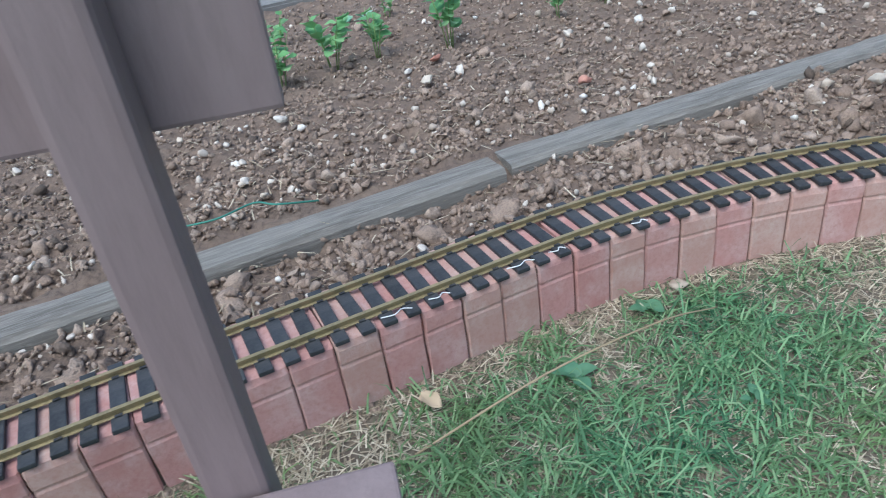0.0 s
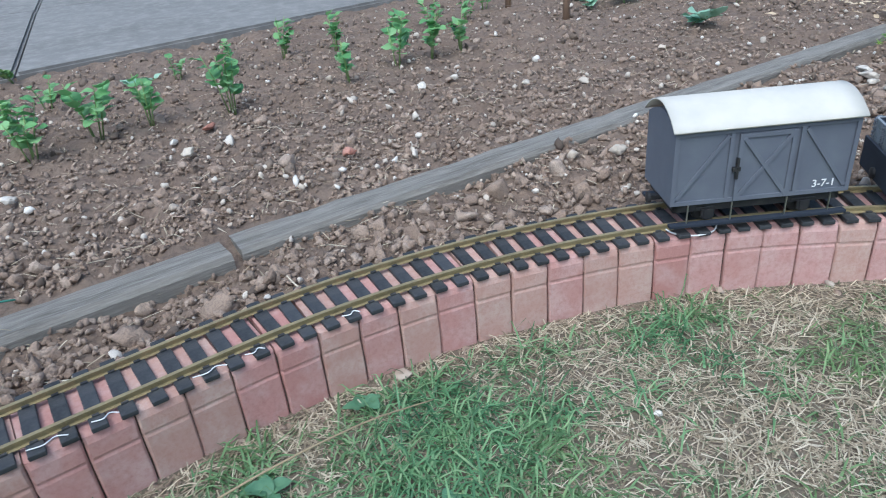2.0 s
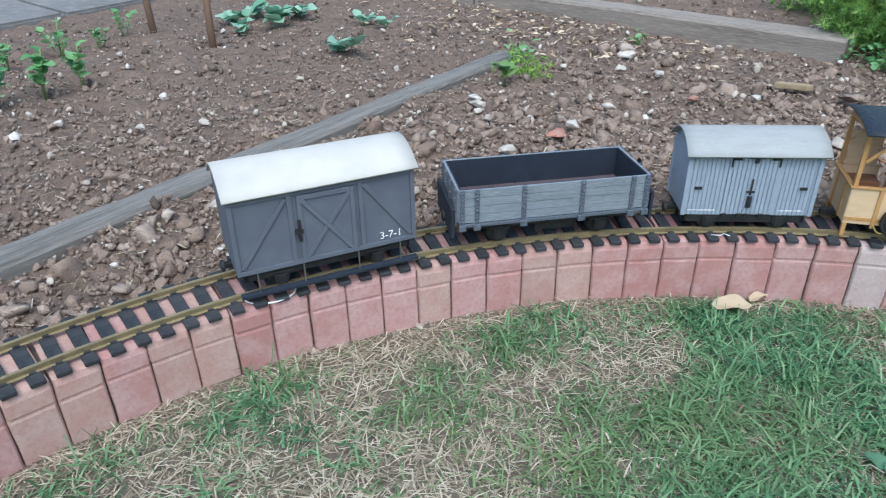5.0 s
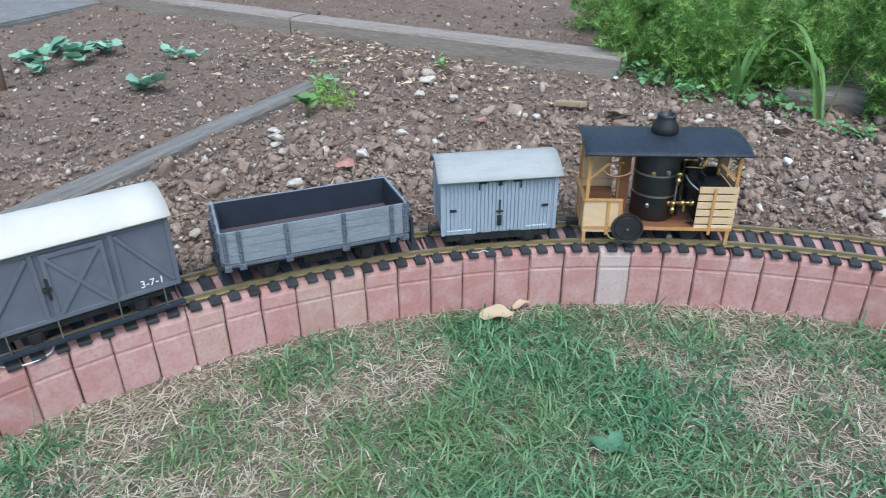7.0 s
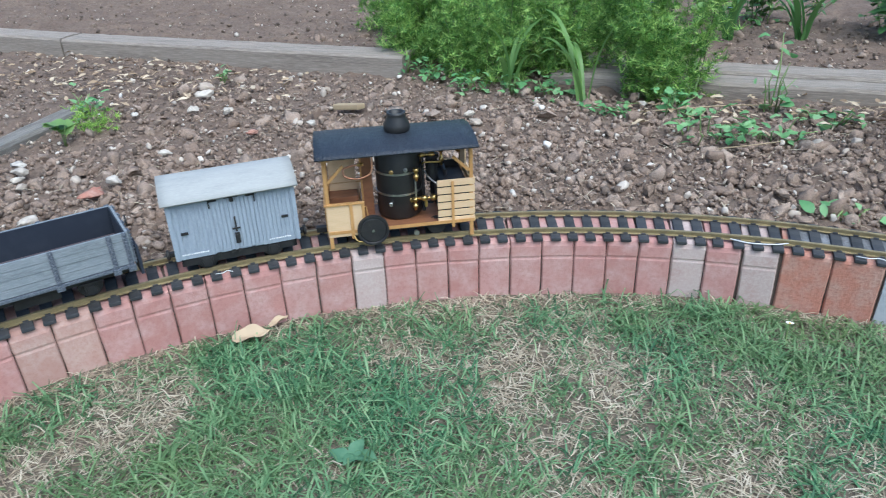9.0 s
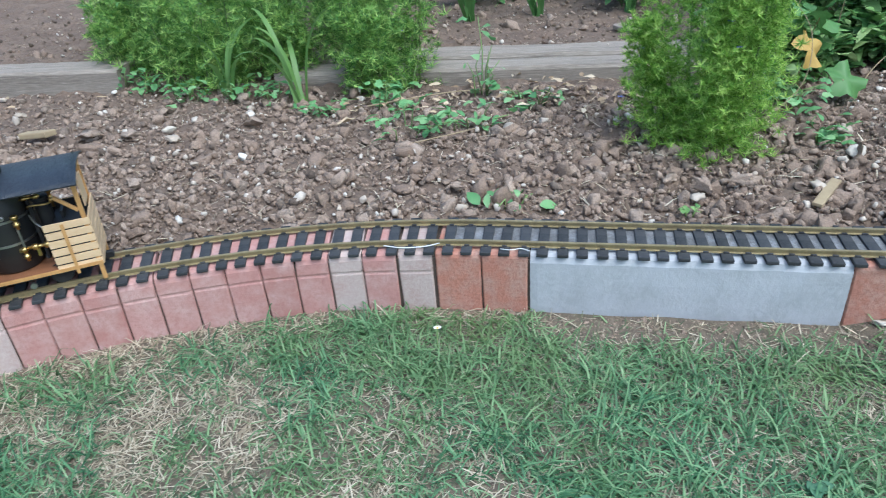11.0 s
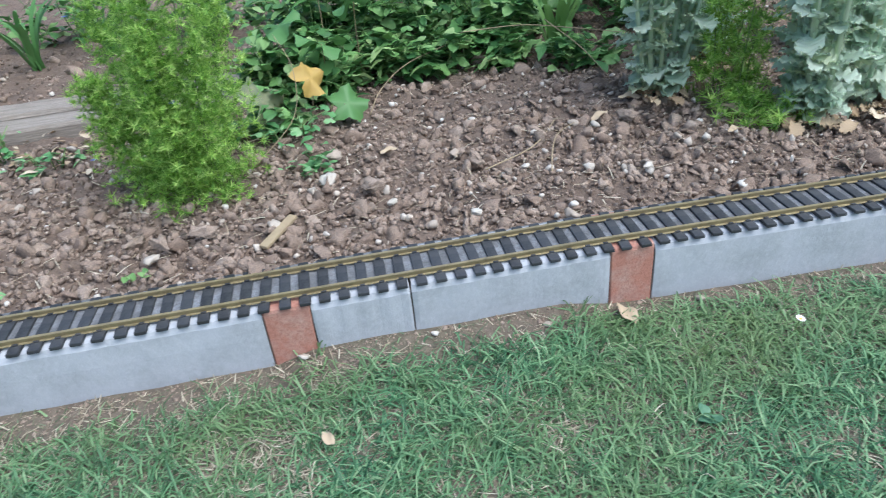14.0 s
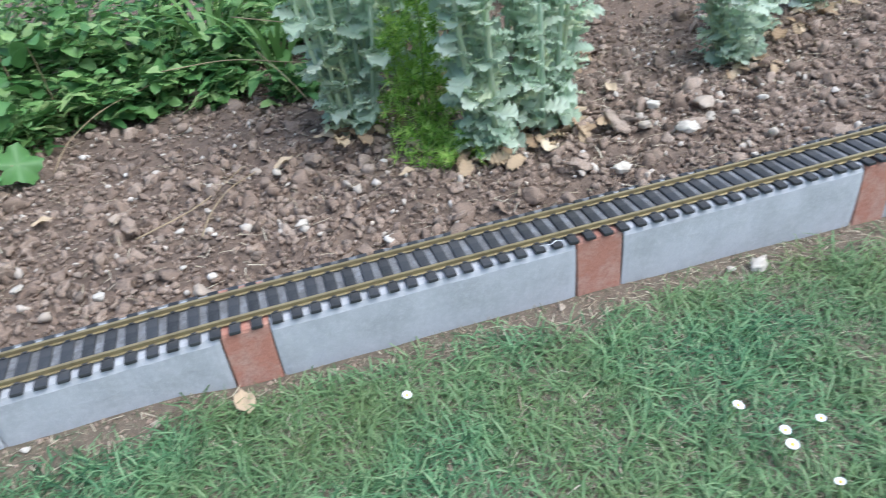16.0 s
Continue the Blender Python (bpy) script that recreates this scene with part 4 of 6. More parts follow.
    # flywheel on the near side
    fw = part("flywheel", turned([(0.004, -0.0025), (0.026, -0.0025), (0.0285, -0.001), (0.0305, -0.004), (0.034, -0.004), (0.034, 0.005), (0.004, 0.005)], (-0.058, -HW - 0.012, 0.038), "Y", 36), M_black, loco, "black disc flywheel with raised rim")
    part("hub", turned([(0.006, -0.004), (0.006, 0.008), (0.001, 0.008)], (-0.058, -HW - 0.012, 0.038), "Y", 14), M_black, fw)
    part("hub_pin", turned([(0.003, -0.006), (0.003, -0.002)], (-0.058, -HW - 0.012, 0.038), "Y", 10), M_steel, fw)
    for k in range(6):
        a = k * math.pi / 3
        bm = bmesh.new()
        box(bm, 0.007, 0.027, -0.0034, -0.001, -0.0012, 0.0012, m=Matrix.Translation((-0.058, -HW - 0.012, 0.038)) @ Matrix.Rotation(a, 4, "Y"))
        part("spoke", bm, M_black, fw)
    pipe([(-0.1, -HW - 0.004, 0.026), (-0.092, -HW - 0.01, 0.014), (-0.075, -HW - 0.012, 0.012)], 0.0018, M_brass, "drive_belt")
    part("crank_pin", turned([(0.006, -0.006), (0.006, 0.0), (0.003, 0.002)], (0.036, -HW - 0.002, 0.018), "Y", 12), M_steel, loco)
    # the roof, with a turned-down near edge
    part("roof", arched(X0 - 0.012, X1 + 0.006, HW + 0.032, RZ + 0.003, 0.015, 0.003), M_felt, loco, "black felted roof, oily and wrinkled", smooth=True)
    for sx in (-1, 1):
        part("coupling", boxes((sx * (L / 2 + 0.014) - 0.014, sx * (L / 2 + 0.014) + 0.014, -0.007, 0.007, 0.012, 0.024), bevel=0.001), M_black, loco)
    return loco


S_LOCO = -math.radians(122.0 - 90.0) * RF
_deg = math.radians(1.0) * RF
tram_loco(S_LOCO)
grey_van(S_LOCO - 11.5 * _deg)
open_wagon(S_LOCO - 24.7 * _deg)
dark_van(S_LOCO - 39.4 * _deg)

# ---------------------------------------------------------------- soil clods, pebbles, stones
def ico(sub):
    bm = bmesh.new()
    if sub == 0:
        bmesh.ops.create_cone(bm, cap_ends=False, segments=4, radius1=1.0, radius2=0.0, depth=1.0)
        bmesh.ops.create_cone(bm, cap_ends=False, segments=4, radius1=0.0, radius2=1.0, depth=1.0, matrix=Matrix.Translation((0, 0, -1.0)))
        bmesh.ops.remove_doubles(bm, verts=bm.verts, dist=0.001)
        bmesh.ops.triangulate(bm, faces=bm.faces)
        bmesh.ops.translate(bm, verts=bm.verts, vec=(0, 0, 0.5))
    else:
        bmesh.ops.create_icosphere(bm, subdivisions=sub, radius=1.0)
    bm.verts.index_update()
    v = np.array([p.co for p in bm.verts])
    f = np.array([[p.index for p in q.verts] for q in bm.faces])
    bm.free()
    return v, f


def turns(n, flat=1.0):
    """n random turns about all axes, as matrices."""
    q = rng.normal(size=(n, 4))
    q /= np.linalg.norm(q, axis=1)[:, None]
    w, x, y, z = q.T
    return np.stack([np.stack([1 - 2 * (y * y + z * z), 2 * (x * y - z * w), 2 * (x * z + y * w)], -1),
                     np.stack([2 * (x * y + z * w), 1 - 2 * (x * x + z * z), 2 * (y * z - x * w)], -1),
                     np.stack([2 * (x * z - y * w), 2 * (y * z + x * w), 1 - 2 * (x * x + y * y)], -1)], 1)


def lumps(places, sizes, sub, squash=(0.55, 1.0), rough=0.22):
    """Irregular lumps at places, all in one pair of arrays."""
    v, f = ico(sub)
    n = len(places)
    kinds = 24
    base = []
    for k in range(kinds):
        w = v.copy()
        for _ in range(11):
            d = rng.normal(size=3)
            d /= np.linalg.norm(d)
            w -= np.outer(np.maximum(0, w @ d - rng.uniform(0.9 - 1.9 * rough, 0.85)), d)
        base.append(w * (1 + rng.normal(0, rough * 0.42, (len(v), 1))))
    base = np.array(base)[rng.integers(0, kinds, n)]
    sc = np.stack([rng.uniform(*squash, n), rng.uniform(*squash, n), rng.uniform(squash[0], 1, n)], -1)
    out = np.einsum("nij,nvj->nvi", turns(n), base * sc[:, None, :]) * sizes[:, None, None] + places[:, None, :]
    faces = (f[None] + (np.arange(n) * len(v))[:, None, None]).reshape(-1, 3)
    return out.reshape(-1, 3), faces


def path_edge(y):
    return -4.0 - 0.29 * (y + 3.0)


def bed_places(n, dmin=0.14, spread=0.9):
    """Random places on the soil bed, thinned out far from the track."""
    out = []
    while len(out) < n:
        x, y = rng.uniform(-5.0, 3.9, 4000), rng.uniform(-3.6, 2.6, 4000)
        d = offset(x, y)
        keep = (d > dmin) & (x > path_edge(y) + 0.05) & (rng.uniform(size=4000) < np.where(y > 1.3, 0.6, 1.0) * np.clip(np.exp((0.55 - d) / spread), 0.02, 1)) & ((y < 1.07) | (y > 1.4) | (x > 0.7) | ((x > -1.6) & (x < -1.03)))
        keep &= ~((np.abs(x + 1.96 + 0.2 * (y + 2.8)) < 0.05) & (y < 0.3))
        out += list(zip(x[keep], y[keep]))
    return np.array(out[:n])


def soil_layer(name, n, spread, med, sig, lo, hi, sub, rough, lift, label, side=0.0, mat=M_clod):
    """One size of lumps strewn over the bed."""
    p = bed_places(n, spread=spread)
    sz = np.clip(rng.lognormal(math.log(med), sig, n), lo, hi)
    sz *= 1 - side * np.clip((-p[:, 0] - 2.3 - 0.2 * (p[:, 1] + 0.3)) / 0.1, 0, 1)
    v, f = lumps(np.column_stack([p, soil_top(p[:, 0], p[:, 1]) + lift * sz]), sz, sub, (0.55, 1.0), rough)
    tagged(fast_mesh(name, v, f, mat), label, "soil", kind="stuff")


soil_layer("soil_clods", 6000, 0.6, 0.021, 0.38, 0.012, 0.046, 2, 0.4, 0.12, "loose brown soil clods, dry and angular", 0.35)
soil_layer("small_soil_clods", 22000, 0.6, 0.0105, 0.38, 0.006, 0.018, 1, 0.34, 0.3, "loose small brown soil clods", 0.15)
soil_layer("far_soil_clods", 8000, 2.5, 0.0115, 0.4, 0.006, 0.024, 1, 0.34, 0.2, "loose damp brown soil clods over the seed bed", mat=M_clod_damp)
soil_layer("soil_crumbs", 24000, 0.8, 0.0058, 0.35, 0.0028, 0.011, 0, 0.2, 0.8, "fine crumbs of dry soil")
_p = bed_places(1800, spread=0.8)
_sz = np.clip(rng.lognormal(math.log(0.0082), 0.45, len(_p)), 0.004, 0.021)
_v, _f = lumps(np.column_stack([_p, soil_top(_p[:, 0], _p[:, 1]) + 0.004 + _sz * 0.4]), _sz, 2, (0.4, 1.0), 0.26)
tagged(fast_mesh("pebbles", _v, _f, M_pebble), "pale flint pebbles scattered in the soil", "pebbles", kind="stuff")
_p = bed_places(1500, spread=4.0)
_sz = np.clip(rng.lognormal(math.log(0.0075), 0.4, len(_p)), 0.004, 0.02)
_v, _f = lumps(np.column_stack([_p, soil_top(_p[:, 0], _p[:, 1]) + 0.003 + _sz * 0.4]), _sz, 1, (0.4, 1.0), 0.26)
tagged(fast_mesh("far_pebbles", _v, _f, M_pebble), "pale flint pebbles over the seed bed", "pebbles", kind="stuff")


def stone(x, y, r, mat=M_stone, label="pale flint stone lying on the soil", z=None, name="stone", long=1.0):
    v, f = lumps(np.zeros((1, 3)), np.array([1.0]), 3, (0.6, 1.0), 0.38 if name == "soil_clod" else 0.24)
    zz = float(soil_z(x, y)) if z is None else z
    ob = fast_mesh(name, v * (1 + rng.normal(0, 0.07 if name == "soil_clod" else 0.03, (len(v), 1))) * np.array([r * long * random.uniform(1.0, 1.35), r, r * 0.62]), f, mat)
    ob.matrix_world = pose(x, y, zz + 0.014 + r * 0.3, 0, 0, random.uniform(0, 360))
    return tagged(ob, label, "stone", "stones in the soil")


for x, y, r in ((-2.254, 0.673, 0.042), (-2.21, 0.60, 0.036), (-2.258, -0.167, 0.03), (-1.972, 0.444, 0.022), (-1.145, 0.645, 0.026), (-0.623, 0.974, 0.02),
                (0.774, 0.671, 0.032), (0.349, 0.255, 0.024), (-1.863, -0.458, 0.026), (-2.894, -1.333, 0.024), (-2.703, -1.058, 0.016), (-2.667, -2.074, 0.026),
                (-2.098, -1.142, 0.026), (-2.557, -2.485, 0.022), (-2.589, -0.926, 0.02), (0.753, 0.519, 0.026), (1.693, 0.17, 0.022), (1.094, 0.57, 0.024), (1.083, 0.238, 0.02),
                (2.656, 0.393, 0.03), (2.532, 0.459, 0.03), (1.45, 0.64, 0.02), (-1.922, 1.30, 0.03), (-1.807, 1.33, 0.026), (-2.02, 0.9, 0.02), (-1.62, 0.42, 0.024), (-2.16, -0.25, 0.022),
                (-1.9, 0.05, 0.02), (-0.95, 0.42, 0.018), (2.62, 0.32, 0.024), (2.8, 0.34, 0.018), (1.52, 0.3, 0.018), (0.62, 0.33, 0.022), (0.9, 0.36, 0.018), (-1.5, 0.05, 0.026), (-1.86, -0.78, 0.02),
                (2.45, 0.36, 0.028), (-0.35, 0.5, 0.018), (-1.3, 0.22, 0.03), (-2.12, 0.43, 0.03), (-1.965, 0.43, 0.024), (-2.29, 0.33, 0.02), (-1.78, 0.79, 0.022), (-1.5, 0.02, 0.03), (-1.85, -0.2, 0.026), (-2.07, -0.31, 0.022), (-2.215, -0.2, 0.028), (-1.1, 0.58, 0.024), (1.506, 0.606, 0.022), (1.282, 0.167, 0.024), (2.53, 0.29, 0.034), (2.28, 0.2, 0.024), (2.69, 0.31, 0.016), (1.25, 0.42, 0.016), (1.32, 0.48, 0.014)):
    stone(x, y, r)
for x, y, r in ((-1.837, -0.293, 0.028), (-2.45, -1.7, 0.02), (-1.75, 0.28, 0.02), (-2.9, -2.0, 0.018)):
    stone(x, y, r, M_brick_new, "broken piece of red brick on the soil", name="brick_fragment", long=1.5)
for x, y, r in ((0.874, 0.428, 0.055), (1.13, 0.481, 0.045), (-1.392, 0.6, 0.05), (0.367, 0.302, 0.045), (2.379, 0.404, 0.06), (-0.9, 0.72, 0.042), (-1.25, 0.62, 0.04), (0.3, 0.34, 0.038), (0.45, 0.33, 0.042), (2.42, 0.42, 0.045), (-0.2, 0.3, 0.035), (2.2, 0.25, 0.04), (-1.05, 0.3, 0.04), (1.6, 0.62, 0.045), (0.15, 0.36, 0.03)):
    stone(x, y, r, M_clod, "large dry clod of brown soil", name="soil_clod")
for x, y, r in ((-1.585, -2.356, 0.008), (-1.674, -1.195, 0.012), (-1.73, -1.825, 0.018), (2.461, -0.1, 0.03), (2.4, -0.08, 0.014), (-1.6, -1.0, 0.012), (0.66, -0.012, 0.013), (0.93, -0.02, 0.01), (1.16, -0.05, 0.012), (1.5, -0.035, 0.014), (2.0, -0.045, 0.012), (-1.46, -1.5, 0.01)):
    stone(x, y, r, M_stone, "small pale stone at the foot of the wall", z=float(ground_z(x, y)) - 0.012)


def splinter(x, y, z, length, w, yaw, mat, name, label):
    bm = bmesh.new()
    box(bm, -length / 2, length / 2, -w / 2, w / 2, -w * 0.2, w * 0.2, bevel=w * 0.1)
    for v in bm.verts:
        v.co.y += 0.25 * w * math.sin(v.co.x / length * 5)
        v.co.z += 0.2 * w * math.sin(v.co.x / length * 7 + 1)
    ob = part(name, bm, mat)
    ob.matrix_world = pose(x, y, z, random.uniform(-8, 8), random.uniform(-6, 6), yaw)
    return tagged(ob, label, "wood chip")


splinter(-1.585, 0.615, 0.03, 0.1, 0.045, -10, M_stem, "wood_chip", "split brown piece of wood on the soil")
splinter(0.63, 0.30, 0.012, 0.13, 0.022, 55, M_stem, "wood_chip", "dry flat stick lying on the soil")
splinter(0.28, 1.62, 0.07, 0.16, 0.045, -60, M_timber, "wood_chip", "old board offcut on the soil")
splinter(-0.1, 1.02, 0.02, 0.12, 0.03, 60, M_stem, "wood_chip", "dark split stick on the soil")


# ---------------------------------------------------------------- timber edging and path
def board(name, a, b, width, thick, ztop, label, mat=M_timber):
    """A weathered board from a to b, with split ends and a worn top."""
    a, b = Vector((*a, 0)), Vector((*b, 0))
    ln = (b - a).length
    bm = bmesh.new()
    n = max(6, int(ln / 0.06))
    rr = random.Random(int(ln * 977))
    rows = []
    for k in range(n + 1):
        x = ln * k / n
        j = [rr.uniform(-1, 1) for _ in range(6)]
        w2 = width / 2
        rows.append([bm.verts.new((x, y, z)) for y, z in ((-w2, -thick), (-w2 + 0.001 * j[0], -0.012), (-w2 + 0.008 + 0.002 * j[1], -0.001 + 0.002 * j[2]), (0, 0.002 * j[3]), (w2 - 0.008 + 0.002 * j[4], -0.001 + 0.002 * j[5]), (w2, -0.012), (w2, -thick))])
    for p, q in zip(rows, rows[1:]):
        for k in range(6):
            bm.faces.new((p[k], q[k], q[k + 1], p[k + 1]))
    bm.faces.new(rows[0])
    bm.faces.new(rows[-1][::-1])
    bmesh.ops.recalc_face_normals(bm, faces=bm.faces)
    ob = part(name, bm, mat)
    ob.matrix_world = Matrix.Translation((a.x, a.y, ztop)) @ Matrix.Rotation(math.atan2(b.y - a.y, b.x - a.x), 4, "Z")
    return tagged(ob, label, "timber edging", kind="structure")


board("edging_board", (-1.72, -3.45), (-2.075, -2.05), 0.085, 0.09, 0.022, "grey weathered timber board edging the seed bed", M_board)
board("edging_board", (-2.095, -2.03), (-2.57, 0.34), 0.085, 0.09, 0.02, "grey weathered timber board edging the seed bed", M_board)
board("timber_sleeper", (-5.6, 1.10), (-3.45, 1.12), 0.15, 0.16, 0.085, "pale weathered timber baulk beside the soil")
board("timber_sleeper", (-3.44, 1.12), (-1.62, 1.20), 0.15, 0.16, 0.082, "pale weathered timber baulk beside the soil")
board("timber_sleeper", (-1.0, 1.20), (0.55, 1.27), 0.12, 0.16, 0.052, "cracked grey timber baulk among the plants")
board("timber_sleeper", (-1.0, 1.345), (0.5, 1.40), 0.14, 0.16, 0.062, "cracked grey timber baulk among the plants")

path = empty("path", Matrix(), label="old grey concrete garden path in cracked slabs", category="path", kind="structure")


def path_slab(pts, z):
    bm = bmesh.new()
    lo = [bm.verts.new((x, y, z - 0.1)) for x, y in pts]
    hi = [bm.verts.new((x, y, z)) for x, y in pts]
    bm.faces.new(hi)
    for k in range(len(pts)):
        bm.faces.new((lo[k], lo[(k + 1) % len(pts)], hi[(k + 1) % len(pts)], hi[k]))
    bmesh.ops.recalc_face_normals(bm, faces=bm.faces)
    bmesh.ops.bevel(bm, geom=[e for e in bm.edges if e.verts[0].co.z > z - 0.01 and e.verts[1].co.z > z - 0.01], offset=0.012, segments=2, affect="EDGES")
    part("slab", bm, M_path, path)


for y0, y1, z in ((-6.0, -2.672, 0.022), (-2.66, -0.615, 0.028), (-0.605, 1.357, 0.024), (1.367, 4.0, 0.026)):
    path_slab([(path_edge(y0) - 0.02, y0), (path_edge(y1) - 0.02, y1), (-6.2, y1 - 0.12), (-6.2, y0 - 0.12)][::1], z)
    path_slab([(-6.225, y0 - 0.12), (-6.225, y1 - 0.12), (-10.0, y1 - 0.3), (-10.0, y0 - 0.3)], z - 0.004)

for x, y, h, lean in ((-3.98, -0.47, 0.62, 2.5), (-3.56, -0.40, 0.66, -2.0)):
    bm = bmesh.new()
    tube(bm, [(0, 0, -0.08), (0.002, 0, 0.2), (0, 0.003, h)], 0.016, 9, 0.9)
    ob = part("garden_stake", bm, M_stake, smooth=True)
    ob.matrix_world = pose(x, y, 0.0, lean, lean * 0.6, 0)
    tagged(ob, "brown wooden stake pushed upright into the soil", "stake", "stakes in the seed bed")


# ---------------------------------------------------------------- lawn grass
def blades(n, xy, zbase, h0, h1, w, droop, lie=0.0):
    """Narrow bent blades: two steps and a tip each."""
    n = len(xy)
    az = rng.uniform(0, 2 * math.pi, n)
    ln = rng.uniform(h0, h1, n)
    tilt = np.clip(rng.normal(0.35 + lie, 0.3, n), 0.02, 1.5)
    dirh = np.stack([np.cos(az), np.sin(az)], -1)
    side = np.stack([-np.sin(az), np.cos(az), np.zeros(n)], -1)
    ww = w * rng.uniform(0.6, 1.3, n)
    base = np.column_stack([xy, zbase])
    rows = []
    for t, k in ((0.0, 1.0), (0.5, 0.85), (0.82, 0.5)):
        a = tilt + droop * t * rng.uniform(0.5, 1.5, n)
        c = base + np.column_stack([dirh * (np.sin(a) * ln * t)[:, None], np.cos(np.minimum(a, 1.52)) * ln * t])
        rows += [c - side * (ww * k / 2)[:, None], c + side * (ww * k / 2)[:, None]]
    a = tilt + droop * rng.uniform(0.7, 1.6, n)
    rows.append(base + np.column_stack([dirh * (np.sin(a) * ln)[:, None], np.cos(np.minimum(a, 1.55)) * ln]))
    v = np.stack(rows, 1).reshape(-1, 3)
    o = (np.arange(n) * 7)[:, None]
    f = np.concatenate([o + np.array(t) for t in ((0, 1, 3), (0, 3, 2), (2, 3, 5), (2, 5, 4), (4, 5, 6))])
    return v, f


def lushness(x, y):
    """From bare or straw-dry (0) to lush (1), in patches a hand wide and broader drifts."""
    d = offset(x, y)
    m = 0.5 + 0.55 * vnoise(x * 3.7, y * 3.7, 3) + 0.6 * vnoise(x * 9, y * 9, 4) + 0.4 * vnoise(x * 21, y * 21, 8)
    bare = np.where(x > 0.02, 0.105, 0.05) + 0.02 * vnoise(x * 8, y * 8, 9)
    return m + 0.10 + 0.42 * np.clip(x + 0.6, 0, 1.2) + 0.25 * np.clip((x + 0.3) / 0.4, 0, 1) - 1.5 * np.clip((d + bare) / 0.05, 0, 1) * np.where(x > 0.02, 1.0, 0.85)


def lawn_places(n, power, dmax=-0.02, dry=False, floor=0.04):
    """Random places on the lawn, thicker where it is lush, or where it is dry."""
    out = np.zeros((0, 2))
    while len(out) < n:
        x, y = rng.uniform(-2.0, 3.6, 60000), rng.uniform(-3.2, 0.1, 60000)
        d = offset(x, y)
        m = lushness(x, y)
        m = np.clip(1.0 - m if dry else m, 0, 1) ** power
        keep = (d < dmax) & (rng.uniform(size=len(x)) < np.maximum(m, floor)) & (rng.uniform(size=len(x)) < np.clip(1 + (d + 0.8) * 3.5, 0.05, 1)) & (d > -1.6)
        out = np.concatenate([out, np.column_stack([x, y])[keep]])
    return out[:n]


def lawn_z(p):
    return ground_z(p[:, 0], p[:, 1]) - 0.002


M_thatch = node_mat("lawn_thatch", (0.2, 0.2, 0.1), 0.8, rand="island", spread=[(0.06, 0.09, 0.045), (0.12, 0.17, 0.08), (0.26, 0.23, 0.15), (0.42, 0.37, 0.27), (0.1, 0.2, 0.1)], bump=0, trans=0.15)
_p = lawn_places(84000, 1.0)
_v, _f = blades(len(_p), _p, lawn_z(_p), 0.018, 0.058, 0.0036, 0.8, 0.45)
tagged(fast_mesh("lawn_grass", _v, _f, M_grass), "short green lawn grass, thin and patchy", "grass", kind="stuff")
_c = lawn_places(1500, 1.6, -0.03)             # longer tufts
_p = np.repeat(_c, 22, 0) + rng.normal(0, 0.02, (len(_c) * 22, 2))
_p = _p[offset(_p[:, 0], _p[:, 1]) < -0.006]
_v, _f = blades(len(_p), _p, lawn_z(_p), 0.04, 0.088, 0.0036, 0.9, 0.35)
tagged(fast_mesh("grass_tufts", _v, _f, M_grass), "longer lush tufts of lawn grass", "grass", kind="stuff")
_p = lawn_places(33000, 1.2, -0.008, True, 0.03)
_d = offset(_p[:, 0], _p[:, 1])
_p = _p[(_d < -0.1) | (_p[:, 0] < 0) | (rng.uniform(size=len(_p)) < 0.15)]
_v, _f = blades(len(_p), _p, lawn_z(_p) + 0.004, 0.014, 0.05, 0.0022, 0.45, 1.0)
tagged(fast_mesh("dry_grass", _v, _f, M_straw), "dead straw-coloured grass lying on the earth", "grass", kind="stuff")
_p = lawn_places(6000, 1.0, -0.002, True)
_sz = rng.uniform(0.0015, 0.005, len(_p))
_v, _f = lumps(np.column_stack([_p, lawn_z(_p) + 0.002]), _sz, 0, (0.6, 1), 0.15)
tagged(fast_mesh("lawn_crumbs", _v, _f, M_clod), "crumbs of soil on the bare lawn edge", "soil", kind="stuff")
_u = rng.uniform(-4.5, 3.5, 9000)      # crumbs along the foot of the wall
_q = np.array([on_line(s, -abs(rng.normal(0.0, 0.05 if s > 0 else 0.024)) - 0.003)[:2] for s in _u])
_sz = rng.lognormal(math.log(0.0036), 0.45, len(_q))
_v, _f = lumps(np.column_stack([_q, lawn_z(_q) + 0.001]), _sz, 0, (0.6, 1), 0.2)
tagged(fast_mesh("wall_foot_crumbs", _v, _f, M_clod), "crumbled soil along the foot of the wall", "soil", kind="stuff")
_p = lawn_places(110000, 0.4, -0.004, floor=0.2)
_n = len(_p)
_a, _l = rng.uniform(0, 2 * math.pi, _n), rng.uniform(0.008, 0.026, _n)
_b = np.column_stack([_p, lawn_z(_p) + rng.uniform(0.0, 0.006, _n)])
_dir = np.column_stack([np.cos(_a), np.sin(_a), rng.uniform(0.0, 0.7, _n)])
_sd = np.column_stack([-np.sin(_a), np.cos(_a), np.zeros(_n)]) * 0.0013
_v = np.stack([_b - _sd, _b + _sd, _b + _dir * _l[:, None]], 1).reshape(-1, 3)
tagged(fast_mesh("lawn_thatch", _v, np.arange(_n * 3).reshape(-1, 3), M_thatch), "short matted thatch of dead and living grass", "grass", kind="stuff")
_p = np.column_stack([rng.uniform(-2.4, 5.5, 90000), rng.uniform(-6.0, 0.0, 90000)])   # the lawn goes on behind the walk
_p = _p[offset(_p[:, 0], _p[:, 1]) < -0.75][:42000]
